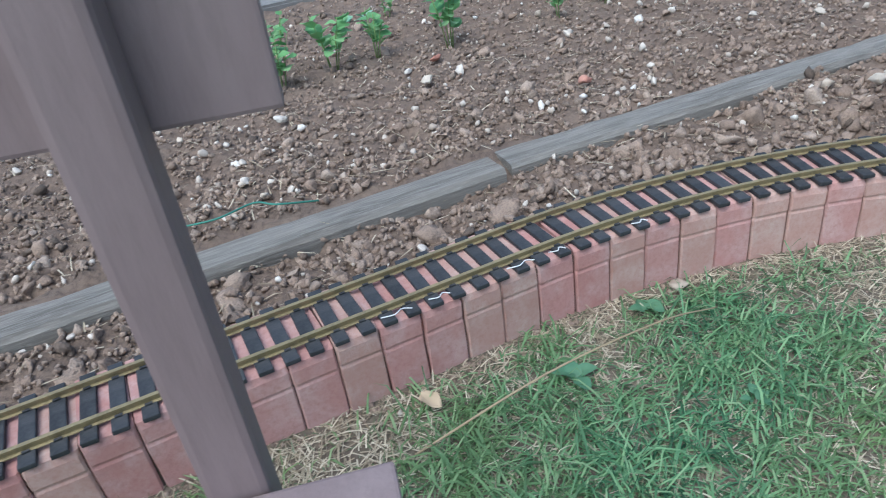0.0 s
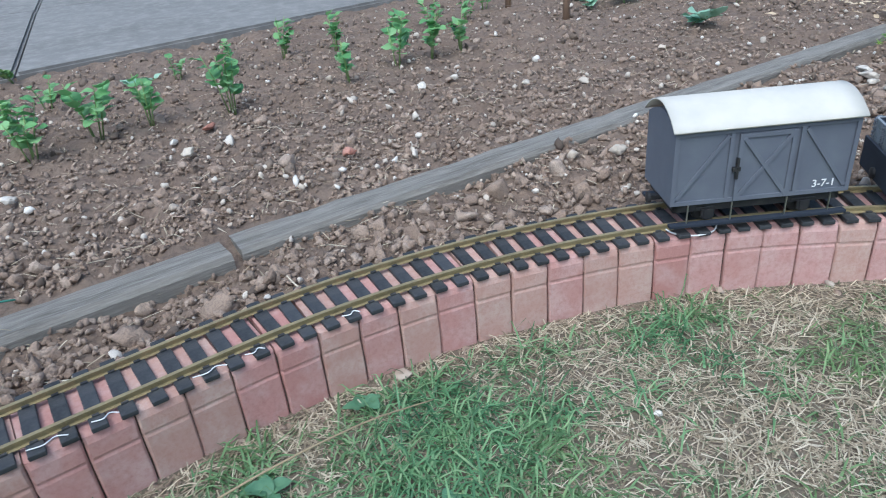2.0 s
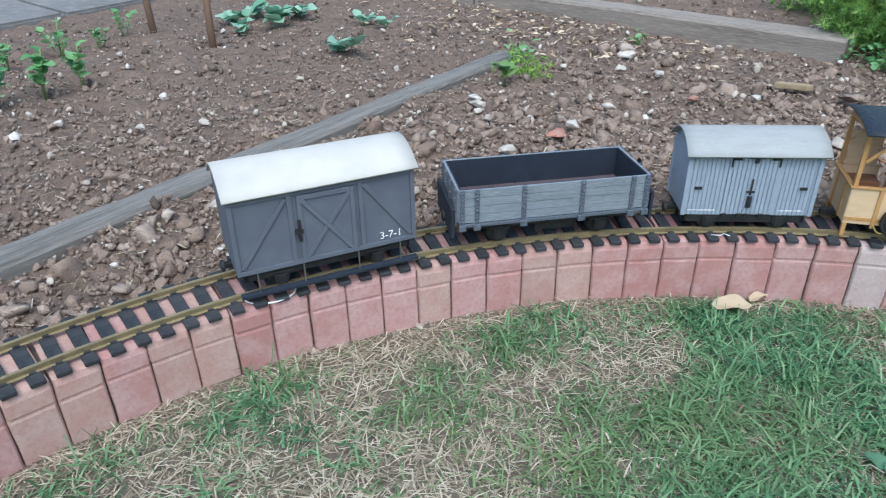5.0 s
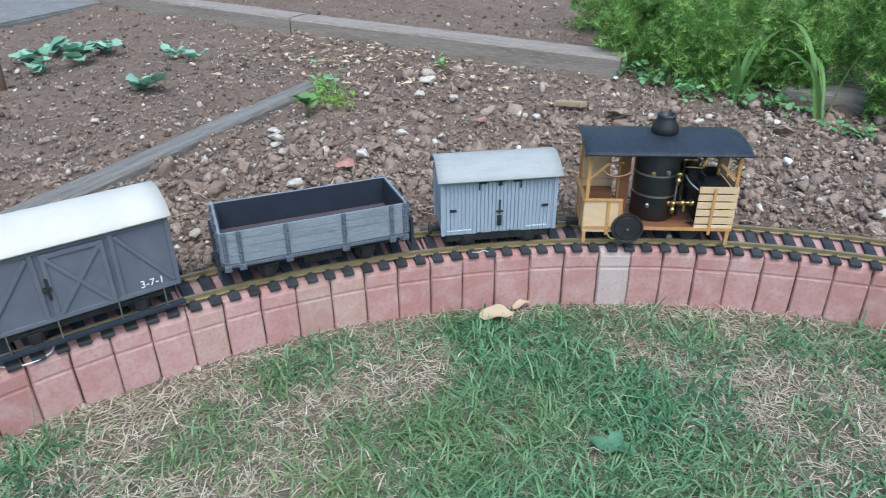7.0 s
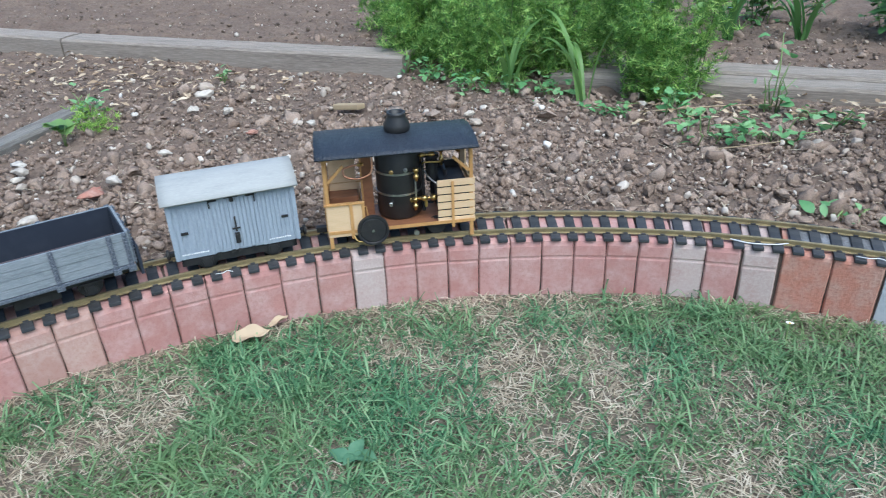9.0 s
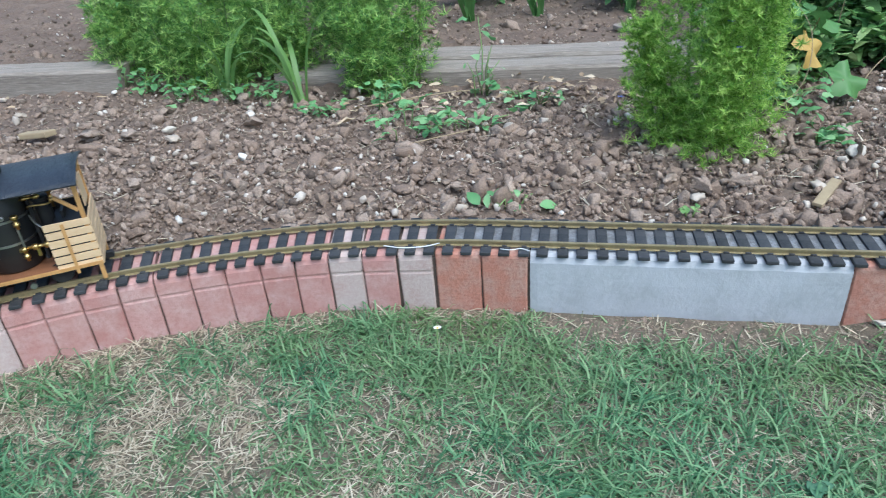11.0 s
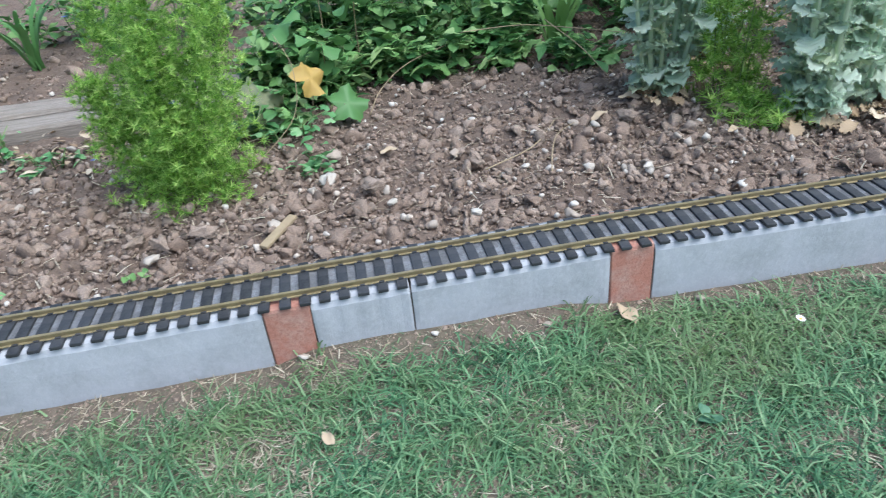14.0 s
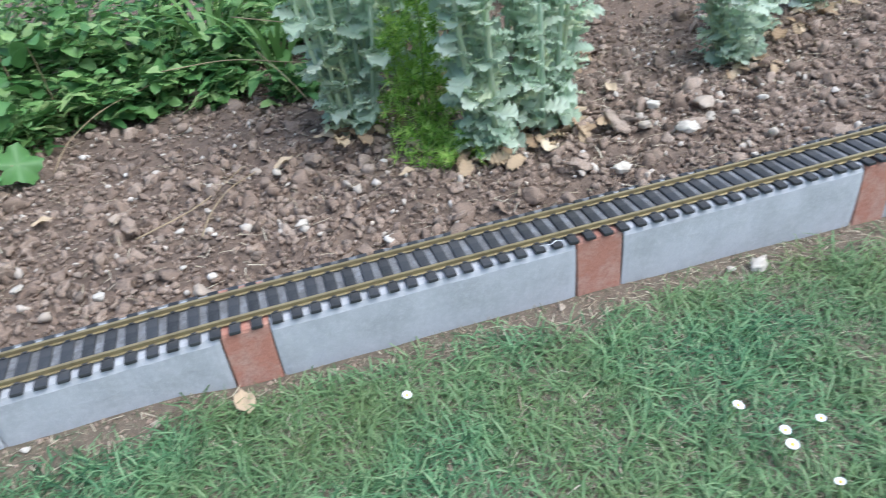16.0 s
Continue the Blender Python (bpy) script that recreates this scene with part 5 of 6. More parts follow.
_v, _f = blades(len(_p), _p, lawn_z(_p), 0.03, 0.08, 0.011, 0.9, 0.6)
tagged(fast_mesh("outer_lawn_grass", _v, _f, M_grass), "rough lawn grass further from the track", "grass", kind="stuff")
_p = bed_places(5200)
_v, _f = blades(len(_p), _p, soil_top(_p[:, 0], _p[:, 1]) + 0.006, 0.012, 0.06, 0.003, 0.3, 1.15)
tagged(fast_mesh("straw_litter", _v, _f, M_straw), "bits of straw and dry stalk on the soil", "plant litter", kind="stuff")


# ---------------------------------------------------------------- leaves
def leaf_grid(length, width, lobes=0, wave=0.0, fold=0.15, nx=7, ny=4, shape=0.8, bend=0.5):
    """One leaf as a small sheet along x, curved down towards its tip, with a lobed or plain edge."""
    v, f = [], []
    for i in range(nx + 1):
        t = i / nx
        w = width / 2 * (math.sin(math.pi * min(1, t ** shape * 0.98 + 0.02)) ** 0.75)
        if lobes:
            w *= 1 - 0.45 * (0.5 + 0.5 * math.cos(2 * math.pi * lobes * t))
        for j in range(ny + 1):
            u = 2 * j / ny - 1
            z = fold * abs(u) * w - bend * length * t * t * 0.5 + wave * width * math.sin(9 * t + 2.5 * u) * abs(u)
            v.append((length * t, u * w, z))
    for i in range(nx):
        for j in range(ny):
            a = i * (ny + 1) + j
            f.append((a, a + 1, a + ny + 2, a + ny + 1))
    return np.array(v), np.array(f)


def spread_leaves(rows, shapes):
    """Sets leaves at rows of (place, yaw, pitch up, roll, size, shape index). Returns arrays."""
    V, F, o = [], [], 0
    for p, yaw, pitch, roll, size, k in rows:
        v, f = shapes[k % len(shapes)]
        m = np.array(Euler((roll, -pitch, yaw)).to_matrix())
        V.append(v * size @ m.T + np.array(p))
        F.append(f + o)
        o += len(v)
    return np.concatenate(V), np.concatenate(F)


def stems_mesh(name, lines, radius, mat, parent, segs=5, taper=0.5):
    bm = bmesh.new()
    for ln in lines:
        tube(bm, ln, radius, segs, taper)
    return tagged(part(name, bm, mat, parent, smooth=True), kind="stuff")


def feathery_plant(x, y, radius, height, fronds, seed, label, blue=0, lean=(0.0, 0.0), mat=M_nigella, leaf=1.0):
    """Upright bush of fine thread-like leaves in whorls on thin branching stalks."""
    rr = np.random.default_rng(seed)
    z0 = float(soil_z(x, y))
    thing = empty("feathery_plant", pose(x, y, z0), label=label, category="plant", group="feathery plants")
    n_st = max(7, int(radius * 62))
    lines = []
    for k in range(n_st):
        a, r = rr.uniform(0, 2 * math.pi), radius * math.sqrt(rr.uniform(0, 1))
        bx, by = 0.55 * r * math.cos(a), 0.55 * r * math.sin(a)
        h = height * rr.uniform(0.3, 1.25)
        tx, ty = r * math.cos(a) + lean[0] * h, r * math.sin(a) + lean[1] * h
        lines.append([(bx, by, -0.01), (bx + 0.45 * (tx - bx) + rr.normal(0, 0.01), by + 0.45 * (ty - by) + rr.normal(0, 0.01), h * 0.5), (tx, ty, h)])
    stems_mesh("stem", lines, 0.0022, M_stalk, thing)
    nb = 13
    fronds = int(fronds * 1.05)
    ln = np.array([[q for q in l] for l in lines])
    pick = rr.integers(0, n_st, fronds)
    t = rr.beta(1.25, 1.1, fronds)
    l = ln[pick]
    c = (l[:, 0] * ((1 - t) ** 2)[:, None] + 2 * l[:, 1] * (t * (1 - t))[:, None] + l[:, 2] * (t ** 2)[:, None])
    c = c + rr.normal(0, 1, (fronds, 3)) * np.array([0.034, 0.034, 0.026]) * (0.4 + 1.1 * (1 - t))[:, None]
    c[:, 2] = np.maximum(c[:, 2], 0.012)
    size = leaf * rr.uniform(0.024, 0.046, fronds) * (1.15 - 0.35 * t)
    # each whorl: a star of narrow leaves round an axis, cupped upwards
    axis = rr.normal(0, 1, (fronds, 3)) * np.array([0.7, 0.7, 0.3]) + np.array([0, 0, 0.8])
    axis /= np.linalg.norm(axis, axis=1)[:, None]
    e1 = np.cross(axis, rr.normal(0, 1, (fronds, 3)))
    e1 /= np.linalg.norm(e1, axis=1)[:, None]
    e2 = np.cross(axis, e1)
    a = np.arange(nb) * 2 * math.pi / nb + rr.uniform(-0.2, 0.2, (fronds, nb))
    cup = rr.uniform(0.1, 0.9, (fronds, nb))[:, :, None]
    d = e1[:, None, :] * np.cos(a)[:, :, None] + e2[:, None, :] * np.sin(a)[:, :, None] + axis[:, None, :] * cup
    d /= np.linalg.norm(d, axis=2)[:, :, None]
    s = np.cross(d, axis[:, None, :] + 0.3 * rr.normal(0, 1, (fronds, nb, 3)))
    s /= np.linalg.norm(s, axis=2)[:, :, None]
    ll = size[:, None, None] * rr.uniform(0.6, 1.15, (fronds, nb, 1))
    w = 0.0021 * leaf
    tip = c[:, None, :] + d * ll
    v = np.stack([c[:, None, :] - s * w, c[:, None, :] + s * w, tip], 2).reshape(-1, 3)
    f = np.arange(fronds * nb * 3).reshape(-1, 3)
    fast_mesh("foliage", v, f, mat, thing)
    if blue:
        bm = bmesh.new()
        for k in range(blue):
            p = ln[rr.integers(0, n_st)][2] * np.array([1, 1, rr.uniform(0.5, 0.95)]) + rr.normal(0, 0.02, 3)
            for q in range(5):
                m = Matrix.Translation(p) @ Matrix.Rotation(q * 1.257, 4, "Z") @ Matrix.Rotation(0.3, 4, "Y")
                vs = [bm.verts.new(m @ Vector(u)) for u in ((0, 0, 0), (0.005, 0.003, 0.001), (0.01, 0, 0.002), (0.005, -0.003, 0.001))]
                bm.faces.new(vs)
        tagged(part("flowers", bm, M_blue, thing, "small blue flowers"), kind="stuff")
    return thing


feathery_plant(0.42, 0.62, 0.205, 0.72, 4200, 1, "tall bright green feathery plant growing in the soil", 10, leaf=0.7)
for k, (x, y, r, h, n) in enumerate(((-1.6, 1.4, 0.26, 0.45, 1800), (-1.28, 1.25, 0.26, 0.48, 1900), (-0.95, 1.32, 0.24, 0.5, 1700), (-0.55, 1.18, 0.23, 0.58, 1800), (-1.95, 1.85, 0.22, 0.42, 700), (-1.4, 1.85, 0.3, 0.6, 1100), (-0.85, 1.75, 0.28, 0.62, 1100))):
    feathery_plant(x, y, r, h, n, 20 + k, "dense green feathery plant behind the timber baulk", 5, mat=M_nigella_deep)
feathery_plant(1.93, 0.66, 0.1, 0.58, 460, 40, "narrow feathery plant between grey poppies", 0)
feathery_plant(1.9, 0.5, 0.045, 0.07, 80, 41, "small feathery seedling clump in the soil", 0)
feathery_plant(1.97, 0.46, 0.04, 0.06, 60, 42, "small feathery seedling clump in the soil", 0)


def frilled_leaf(width, lobes, ruffle, seed, nx=16, ny=4):
    """A broad clasping leaf of length 1 along x, its edge cut into uneven lobes and ruffled."""
    rr = random.Random(seed)
    v, f = [], []
    for i in range(nx + 1):
        t = i / nx
        env = (0.55 + 0.9 * t) if t < 0.4 else 0.91 * math.sqrt(max(0.0, 1 - ((t - 0.4) / 0.6) ** 3)) + 0.04
        w = width / 2 * env * (1 - 0.24 * (0.5 + 0.5 * math.cos(2 * math.pi * lobes * t + 0.6))) * rr.uniform(0.94, 1.05)
        for j in range(ny + 1):
            u = 2 * j / ny - 1
            z = 0.22 * abs(u) * w - 0.3 * t * t + ruffle * width * math.sin(2 * math.pi * lobes * t * 1.3 + (1.7 if u > 0 else 0)) * u * u
            v.append((t, u * w, z))
    for i in range(nx):
        for j in range(ny):
            a = i * (ny + 1) + j
            f.append((a, a + 1, a + ny + 2, a + ny + 1))
    return np.array(v), np.array(f)


def poppy(x, y, height, spread, n_stems, seed, label="grey-green poppy plant with lobed waxy leaves"):
    rr = random.Random(seed)
    z0 = float(soil_z(x, y))
    thing = empty("poppy_plant", pose(x, y, z0), label=label, category="plant", group="poppy plants")
    shapes = [frilled_leaf(0.85, 4, 0.11, 1), frilled_leaf(1.0, 3.4, 0.12, 2), frilled_leaf(0.75, 4.6, 0.1, 3)]
    lines, rows = [], []
    for k in range(n_stems):
        a, r = rr.uniform(0, 6.283), spread * math.sqrt(rr.random())
        h = height * rr.uniform(0.7, 1.05)
        b0 = Vector((0.35 * r * math.cos(a), 0.35 * r * math.sin(a), -0.01))
        tp = Vector((r * math.cos(a), r * math.sin(a), h))
        mid = b0.lerp(tp, 0.5) + Vector((rr.uniform(-0.012, 0.012), rr.uniform(-0.012, 0.012), 0))
        lines.append([b0, mid, tp])
        for q in range(24):
            t = 0.04 + 0.96 * (q + rr.random()) / 24
            p = b0.lerp(mid, t * 2) if t < 0.5 else mid.lerp(tp, t * 2 - 1)
            rows.append((p, rr.uniform(0, 6.283), rr.uniform(0.0, 0.95), rr.uniform(-0.5, 0.5), rr.uniform(0.045, 0.085) * (1.1 - 0.3 * t), rr.randrange(3)))
    stems_mesh("stem", lines, 0.0075, M_poppy, thing, 6, 0.6)
    v, f = spread_leaves(rows, shapes)
    fast_mesh("leaves", v, f, M_poppy, thing, smooth=True)
    # withered lower leaves
    rows = [((rr.uniform(-0.11, 0.11), rr.uniform(-0.13, 0.0), 0.03), rr.uniform(0, 6.283), rr.uniform(-0.4, 0.2), rr.uniform(-0.6, 0.6), rr.uniform(0.03, 0.055), rr.randrange(3)) for _ in range(16)]
    v, f = spread_leaves(rows, shapes)
    fast_mesh("withered_leaves", v, f, M_dead, thing, smooth=True)["label"] = "withered tan lower leaves"
    return thing


for k, (x, y, h, sp, n) in enumerate(((1.77, 0.78, 0.72, 0.17, 14), (2.06, 0.45, 0.72, 0.16, 15), (2.23, 0.5, 0.7, 0.17, 13), (2.02, 0.98, 0.75, 0.18, 9), (2.96, 0.66, 0.38, 0.13, 8), (3.2, 0.85, 0.42, 0.15, 8), (2.45, 0.95, 0.65, 0.22, 9), (3.5, 0.95, 0.4, 0.15, 5))):
    poppy(x, y, h, sp, n, 60 + k)


def leafy_shrub(x, y, rx, ry, h, n, seed, size=(0.035, 0.085), mat=M_leaf, label="low tangle of green garden leaves", name="leafy_plant"):
    rr = random.Random(seed)
    thing = empty(name, pose(x, y, float(soil_z(x, y))), label=label, category="plant", group="leafy border plants")
    shapes = [leaf_grid(1.0, 0.6, 0, 0.05, 0.25, 5, 2, 0.8, 0.5), leaf_grid(1.0, 0.8, 2, 0.1, 0.2, 6, 4, 0.7, 0.4), leaf_grid(1.0, 0.35, 0, 0.03, 0.3, 5, 2, 0.9, 0.6)]
    lines, rows = [], []
    for k in range(max(7, n // 22)):
        a, r = rr.uniform(0, 6.283), math.sqrt(rr.random())
        tp = Vector((rx * r * math.cos(a), ry * r * math.sin(a), h * rr.uniform(0.35, 1.0) * (1.1 - 0.5 * r)))
        b0 = Vector((tp.x * 0.5, tp.y * 0.5, -0.01))
        lines.append([b0, b0.lerp(tp, 0.5) + Vector((rr.uniform(-0.03, 0.03), rr.uniform(-0.03, 0.03), 0.02)), tp])
    for k in range(n):
        l = rr.choice(lines)
        t = rr.random() ** 0.7
        p = l[0] * (1 - t) ** 2 + l[1] * (2 * t * (1 - t)) + l[2] * t * t + Vector((rr.gauss(0, 0.025), rr.gauss(0, 0.025), rr.gauss(0, 0.015)))
        p.z = max(p.z, 0.01)
        rows.append((p, rr.uniform(0, 6.283), rr.uniform(-0.2, 0.8), rr.uniform(-0.5, 0.5), rr.uniform(*size), rr.randrange(3)))
    stems_mesh("stem", lines, 0.0028, M_stalk, thing)
    v, f = spread_leaves(rows, shapes)
    fast_mesh("leaves", v, f, mat, thing, smooth=True)
    return thing


for k, (x, y, rx, ry, h, n) in enumerate(((0.62, 1.22, 0.16, 0.12, 0.3, 240), (0.8, 1.2, 0.16, 0.1, 0.26, 220), (0.7, 1.5, 0.25, 0.15, 0.5, 320), (0.6, 0.95, 0.1, 0.12, 0.14, 110), (0.85, 1.5, 0.3, 0.2, 0.45, 520), (1.25, 1.42, 0.34, 0.22, 0.36, 640), (1.58, 1.5, 0.28, 0.16, 0.3, 260), (2.05, 1.4, 0.35, 0.2, 0.42, 320), (0.95, 1.3, 0.2, 0.12, 0.2, 240), (1.3, 1.26, 0.22, 0.08, 0.16, 240), (1.62, 1.16, 0.18, 0.07, 0.12, 130), (1.12, 1.3, 0.2, 0.1, 0.22, 220), (1.05, 1.9, 0.45, 0.3, 0.6, 560), (1.65, 1.85, 0.45, 0.3, 0.65, 600), (2.3, 1.75, 0.5, 0.35, 0.6, 480), (0.35, 2.25, 0.4, 0.25, 0.4, 340), (3.0, 1.7, 0.5, 0.3, 0.4, 360), (-0.3, 2.4, 0.4, 0.25, 0.4, 300), (-1.2, 2.5, 0.5, 0.3, 0.6, 320), (-2.0, 2.5, 0.5, 0.25, 0.4, 280))):
    leafy_shrub(x, y, rx, ry, h, n, 80 + k)
for k, (x, y, r, h, n) in enumerate(((0.66, 0.86, 0.12, 0.1, 70), (0.72, 0.66, 0.09, 0.07, 40), (-0.22, 0.72, 0.14, 0.10, 36), (-0.42, 0.66, 0.13, 0.09, 34), (-0.52, 0.9, 0.12, 0.1, 36), (-0.05, 0.95, 0.1, 0.08, 24), (-0.72, 0.92, 0.14, 0.06, 30), (-0.22, 1.0, 0.06, 0.3, 18), (-1.62, 1.16, 0.05, 0.1, 10), (-2.32, 0.85, 0.04, 0.05, 9), (-2.5, 0.3, 0.07, 0.1, 24), (-0.06, 0.24, 0.05, 0.04, 10), (-0.5, 1.08, 0.08, 0.12, 20), (-1.5, 1.1, 0.09, 0.12, 34), (-1.3, 1.04, 0.1, 0.12, 40), (-1.12, 1.0, 0.07, 0.09, 24), (-0.95, 1.02, 0.09, 0.1, 34))):
    leafy_shrub(x, y, r, r, h, n, 110 + k, (0.025, 0.05), M_seedling, "sprawling young green weed on the soil", "weed")


def strap_clump(x, y, n, length, width, seed, mat=M_strap_leaf, label="clump of long arching strap leaves"):
    rr = random.Random(seed)
    thing = empty("strap_leaved_plant", pose(x, y, float(soil_z(x, y))), label=label, category="plant", group="strap-leaved plants")
    for k in range(n):
        a = rr.uniform(0, 6.283)
        l, w = length * rr.uniform(0.7, 1.1), width * rr.uniform(0.8, 1.2)
        bm = bmesh.new()
        rows = []
        tilt = rr.uniform(0.1, 0.45)
        p = Vector((rr.uniform(-0.02, 0.02), rr.uniform(-0.02, 0.02), -0.01))
        for i in range(11):
            t = i / 10
            ang = tilt + 1.9 * t ** 2.2
            ww = w * (0.6 + 0.8 * t) * (1 - t ** 3) + 0.0005
            s = Vector((-math.sin(a), math.cos(a), 0))
            rows.append([bm.verts.new(p - s * ww / 2 + Vector((0, 0, ww * 0.12))), bm.verts.new(p), bm.verts.new(p + s * ww / 2 + Vector((0, 0, ww * 0.12)))])
            p = p + Vector((math.cos(a) * math.sin(ang), math.sin(a) * math.sin(ang), math.cos(ang))) * (l / 10)
        for q, r in zip(rows, rows[1:]):
            for j in (0, 1):
                bm.faces.new((q[j], q[j + 1], r[j + 1], r[j]))
        part("leaf", bm, mat, thing, smooth=True)
    return thing


strap_clump(-1.13, 1.03, 5, 0.36, 0.022, 1)
strap_clump(-0.83, 0.96, 6, 0.44, 0.02, 2)
strap_clump(1.42, 1.42, 14, 0.5, 0.026, 31)
strap_clump(1.62, 1.3, 14, 0.48, 0.024, 32)
strap_clump(1.2, 1.62, 10, 0.42, 0.024, 33)
strap_clump(-1.45, 1.18, 3, 0.12, 0.02, 3)
for k, (x, y) in enumerate(((-0.1, 2.05), (0.3, 2.05), (0.62, 1.95), (-1.75, 1.5), (1.3, 1.85), (1.7, 1.75), (0.95, 1.8), (1.5, 2.05), (-0.4, 2.0))):
    strap_clump(x, y, 12, 0.42, 0.026, 10 + k, M_leaf, "clump of dark green arching leaves")


# broad mallow leaves, one of them yellow
def broad_leaf(x, y, z, size, yaw, pitch, mat, label, seed):
    rr = random.Random(seed)
    thing = empty("mallow_leaf", pose(x, y, float(soil_z(x, y))), label=label, category="leaf", group="mallow leaves")
    bm = bmesh.new()
    n, rings = 30, 5
    m = Matrix.Translation((0, 0, z)) @ Matrix.Rotation(yaw, 4, "Z") @ Matrix.Rotation(pitch, 4, "X")
    g = []
    for r in range(1, rings + 1):
        row = []
        for k in range(n):
            a = 2 * math.pi * k / n
            rad = size * r / rings * (0.86 + 0.08 * math.cos(5 * a + 0.4 * seed) + (0.05 * math.cos(15 * a + seed) if r == rings else 0)) * (0.6 if abs(a - math.pi) < 0.15 else 1)
            row.append(bm.verts.new(m @ Vector((rad * math.cos(a), rad * math.sin(a), size * 0.22 * math.sin(4 * a + seed) * (r / rings) ** 2 - size * 0.15 * (r / rings) ** 2))))
        g.append(row)
    c = bm.verts.new(m @ Vector((0, 0, 0)))
    for k in range(n):
        bm.faces.new((c, g[0][k], g[0][(k + 1) % n]))
        for r in range(rings - 1):
            bm.faces.new((g[r][k], g[r + 1][k], g[r + 1][(k + 1) % n], g[r][(k + 1) % n]))
    part("blade", bm, mat, thing, smooth=True)
    end = m @ Vector((-size * 0.2, 0, 0))
    part("stalk", tube(bmesh.new(), arc_pts([(rr.uniform(-0.03, 0.03), 0.06, -0.01), (end.x * 0.6, end.y * 0.6 + 0.05, z * 0.6), (end.x, end.y, end.z)]), 0.0018, 6), M_stem, thing, smooth=True)
    return thing


broad_leaf(0.74, 0.95, 0.15, 0.065, 0.9, 1.05, M_yellow, "withered yellow mallow leaf", 1)
broad_leaf(0.60, 0.92, 0.11, 0.10, 1.2, 0.9, M_dry_mallow, "large fading grey-green mallow leaf", 2)
broad_leaf(0.84, 0.92, 0.07, 0.07, 0.5, 0.75, M_leaf, "large green mallow leaf near the ground", 3)
broad_leaf(0.78, 1.10, 0.22, 0.09, 2.0, 0.5, M_leaf, "large green mallow leaf", 4)
broad_leaf(0.90, 1.22, 0.30, 0.08, 4.0, 0.6, M_leaf, "large green mallow leaf", 5)
broad_leaf(0.66, 1.25, 0.26, 0.09, 5.0, 0.4, M_leaf, "large green mallow leaf", 6)
broad_leaf(0.80, 1.3, 0.36, 0.035, 1.0, 0.7, M_yellow, "withered yellow mallow leaf", 7)


def seedling(x, y, h, n, r, seed, mat, size, label, group):
    rr = random.Random(seed)
    thing = empty("seedling", pose(x, y, float(soil_z(x, y))), label=label, category="seedling", group=group)
    shapes = [leaf_grid(1.0, 0.8, 0, 0.05, 0.25, 8, 4, 0.75, 0.4), leaf_grid(1.0, 0.95, 0, 0.06, 0.2, 8, 4, 0.7, 0.3)]
    lines, rows = [], []
    for k in range(max(2, n // 5)):
        tp = Vector((rr.gauss(0, r), rr.gauss(0, r), h * rr.uniform(0.6, 1.0)))
        lines.append([Vector((tp.x * 0.2, tp.y * 0.2, -0.01)), tp * 0.55, tp])
    for k in range(n):
        l = lines[k % len(lines)]
        t = 0.25 + 0.75 * (k // len(lines) + 1) / (n // len(lines) + 1)
        p = l[0] * (1 - t) ** 2 + l[1] * (2 * t * (1 - t)) + l[2] * t * t
        rows.append((p, rr.uniform(0, 6.283), rr.uniform(0.1, 0.8), rr.uniform(-0.4, 0.4), size * rr.uniform(0.7, 1.15), rr.randrange(2)))
    stems_mesh("stem", lines, 0.0025, M_stalk, thing)
    v, f = spread_leaves(rows, shapes)
    fast_mesh("leaves", v, f, mat, thing, smooth=True)
    return thing


for k, (x, y, s) in enumerate(((-3.11, -2.54, 1.0), (-2.94, -2.48, 1.1), (-3.47, -2.48, 0.8), (-3.02, -2.31, 1.2), (-3.08, -2.16, 1.0), (-3.46, -2.67, 0.9), (-3.09, -1.91, 1.2), (-3.66, -1.85, 0.7), (-3.6, -2.05, 0.7),
                               (-3.71, -1.63, 1.0), (-3.71, -1.41, 1.0), (-3.15, -1.50, 1.0), (-3.27, -1.29, 1.2), (-3.31, -1.14, 1.2), (-3.37, -0.99, 1.0), (-3.90, -0.9, 1.0), (-3.99, -0.6, 0.8), (-3.82, -1.12, 0.8), (-3.1, -2.75, 0.7), (-3.85, -0.75, 0.8))):
    seedling(x, y, 0.165 * s, int(20 * s), 0.03 * s, 200 + k, M_seedling, 0.042 * s, "young green pea seedling in a row", "pea seedlings")
for k, (x, y, s) in enumerate(((-3.89, -0.07, 1.2), (-3.68, -0.01, 1.2), (-3.83, 0.2, 1.1), (-3.13, -0.11, 1.1), (-3.46, 0.3, 0.8), (-3.32, 0.32, 0.7), (-3.72, -0.16, 0.9), (-3.98, 0.08, 0.9), (-2.9, -2.75, 0.5))):
    seedling(x, y, 0.065 * s, int(10 * s), 0.05 * s, 300 + k, M_bean, 0.075 * s, "young blue-green broad-leaved seedling", "broad-leaved seedlings")
seedling(-2.35, 0.07, 0.07, 5, 0.03, 330, M_strap_leaf, 0.065, "young pale green lettuce-like weed by the board", "weeds")
feathery_plant(-2.36, 0.2, 0.07, 0.07, 70, 43, "small feathery seedling clump in the soil", 0, leaf=0.7)
seedling(-4.08, -2.66, 0.07, 14, 0.05, 331, M_leaf, 0.04, "weed growing in the path's crack", "weeds")
seedling(-3.6, -2.18, 0.03, 8, 0.05, 332, M_bean, 0.04, "small grey-green weed in the seed bed", "weeds")
seedling(0.33, 0.2, 0.03, 6, 0.02, 333, M_leaf, 0.02, "tiny weed beside the track", "weeds")


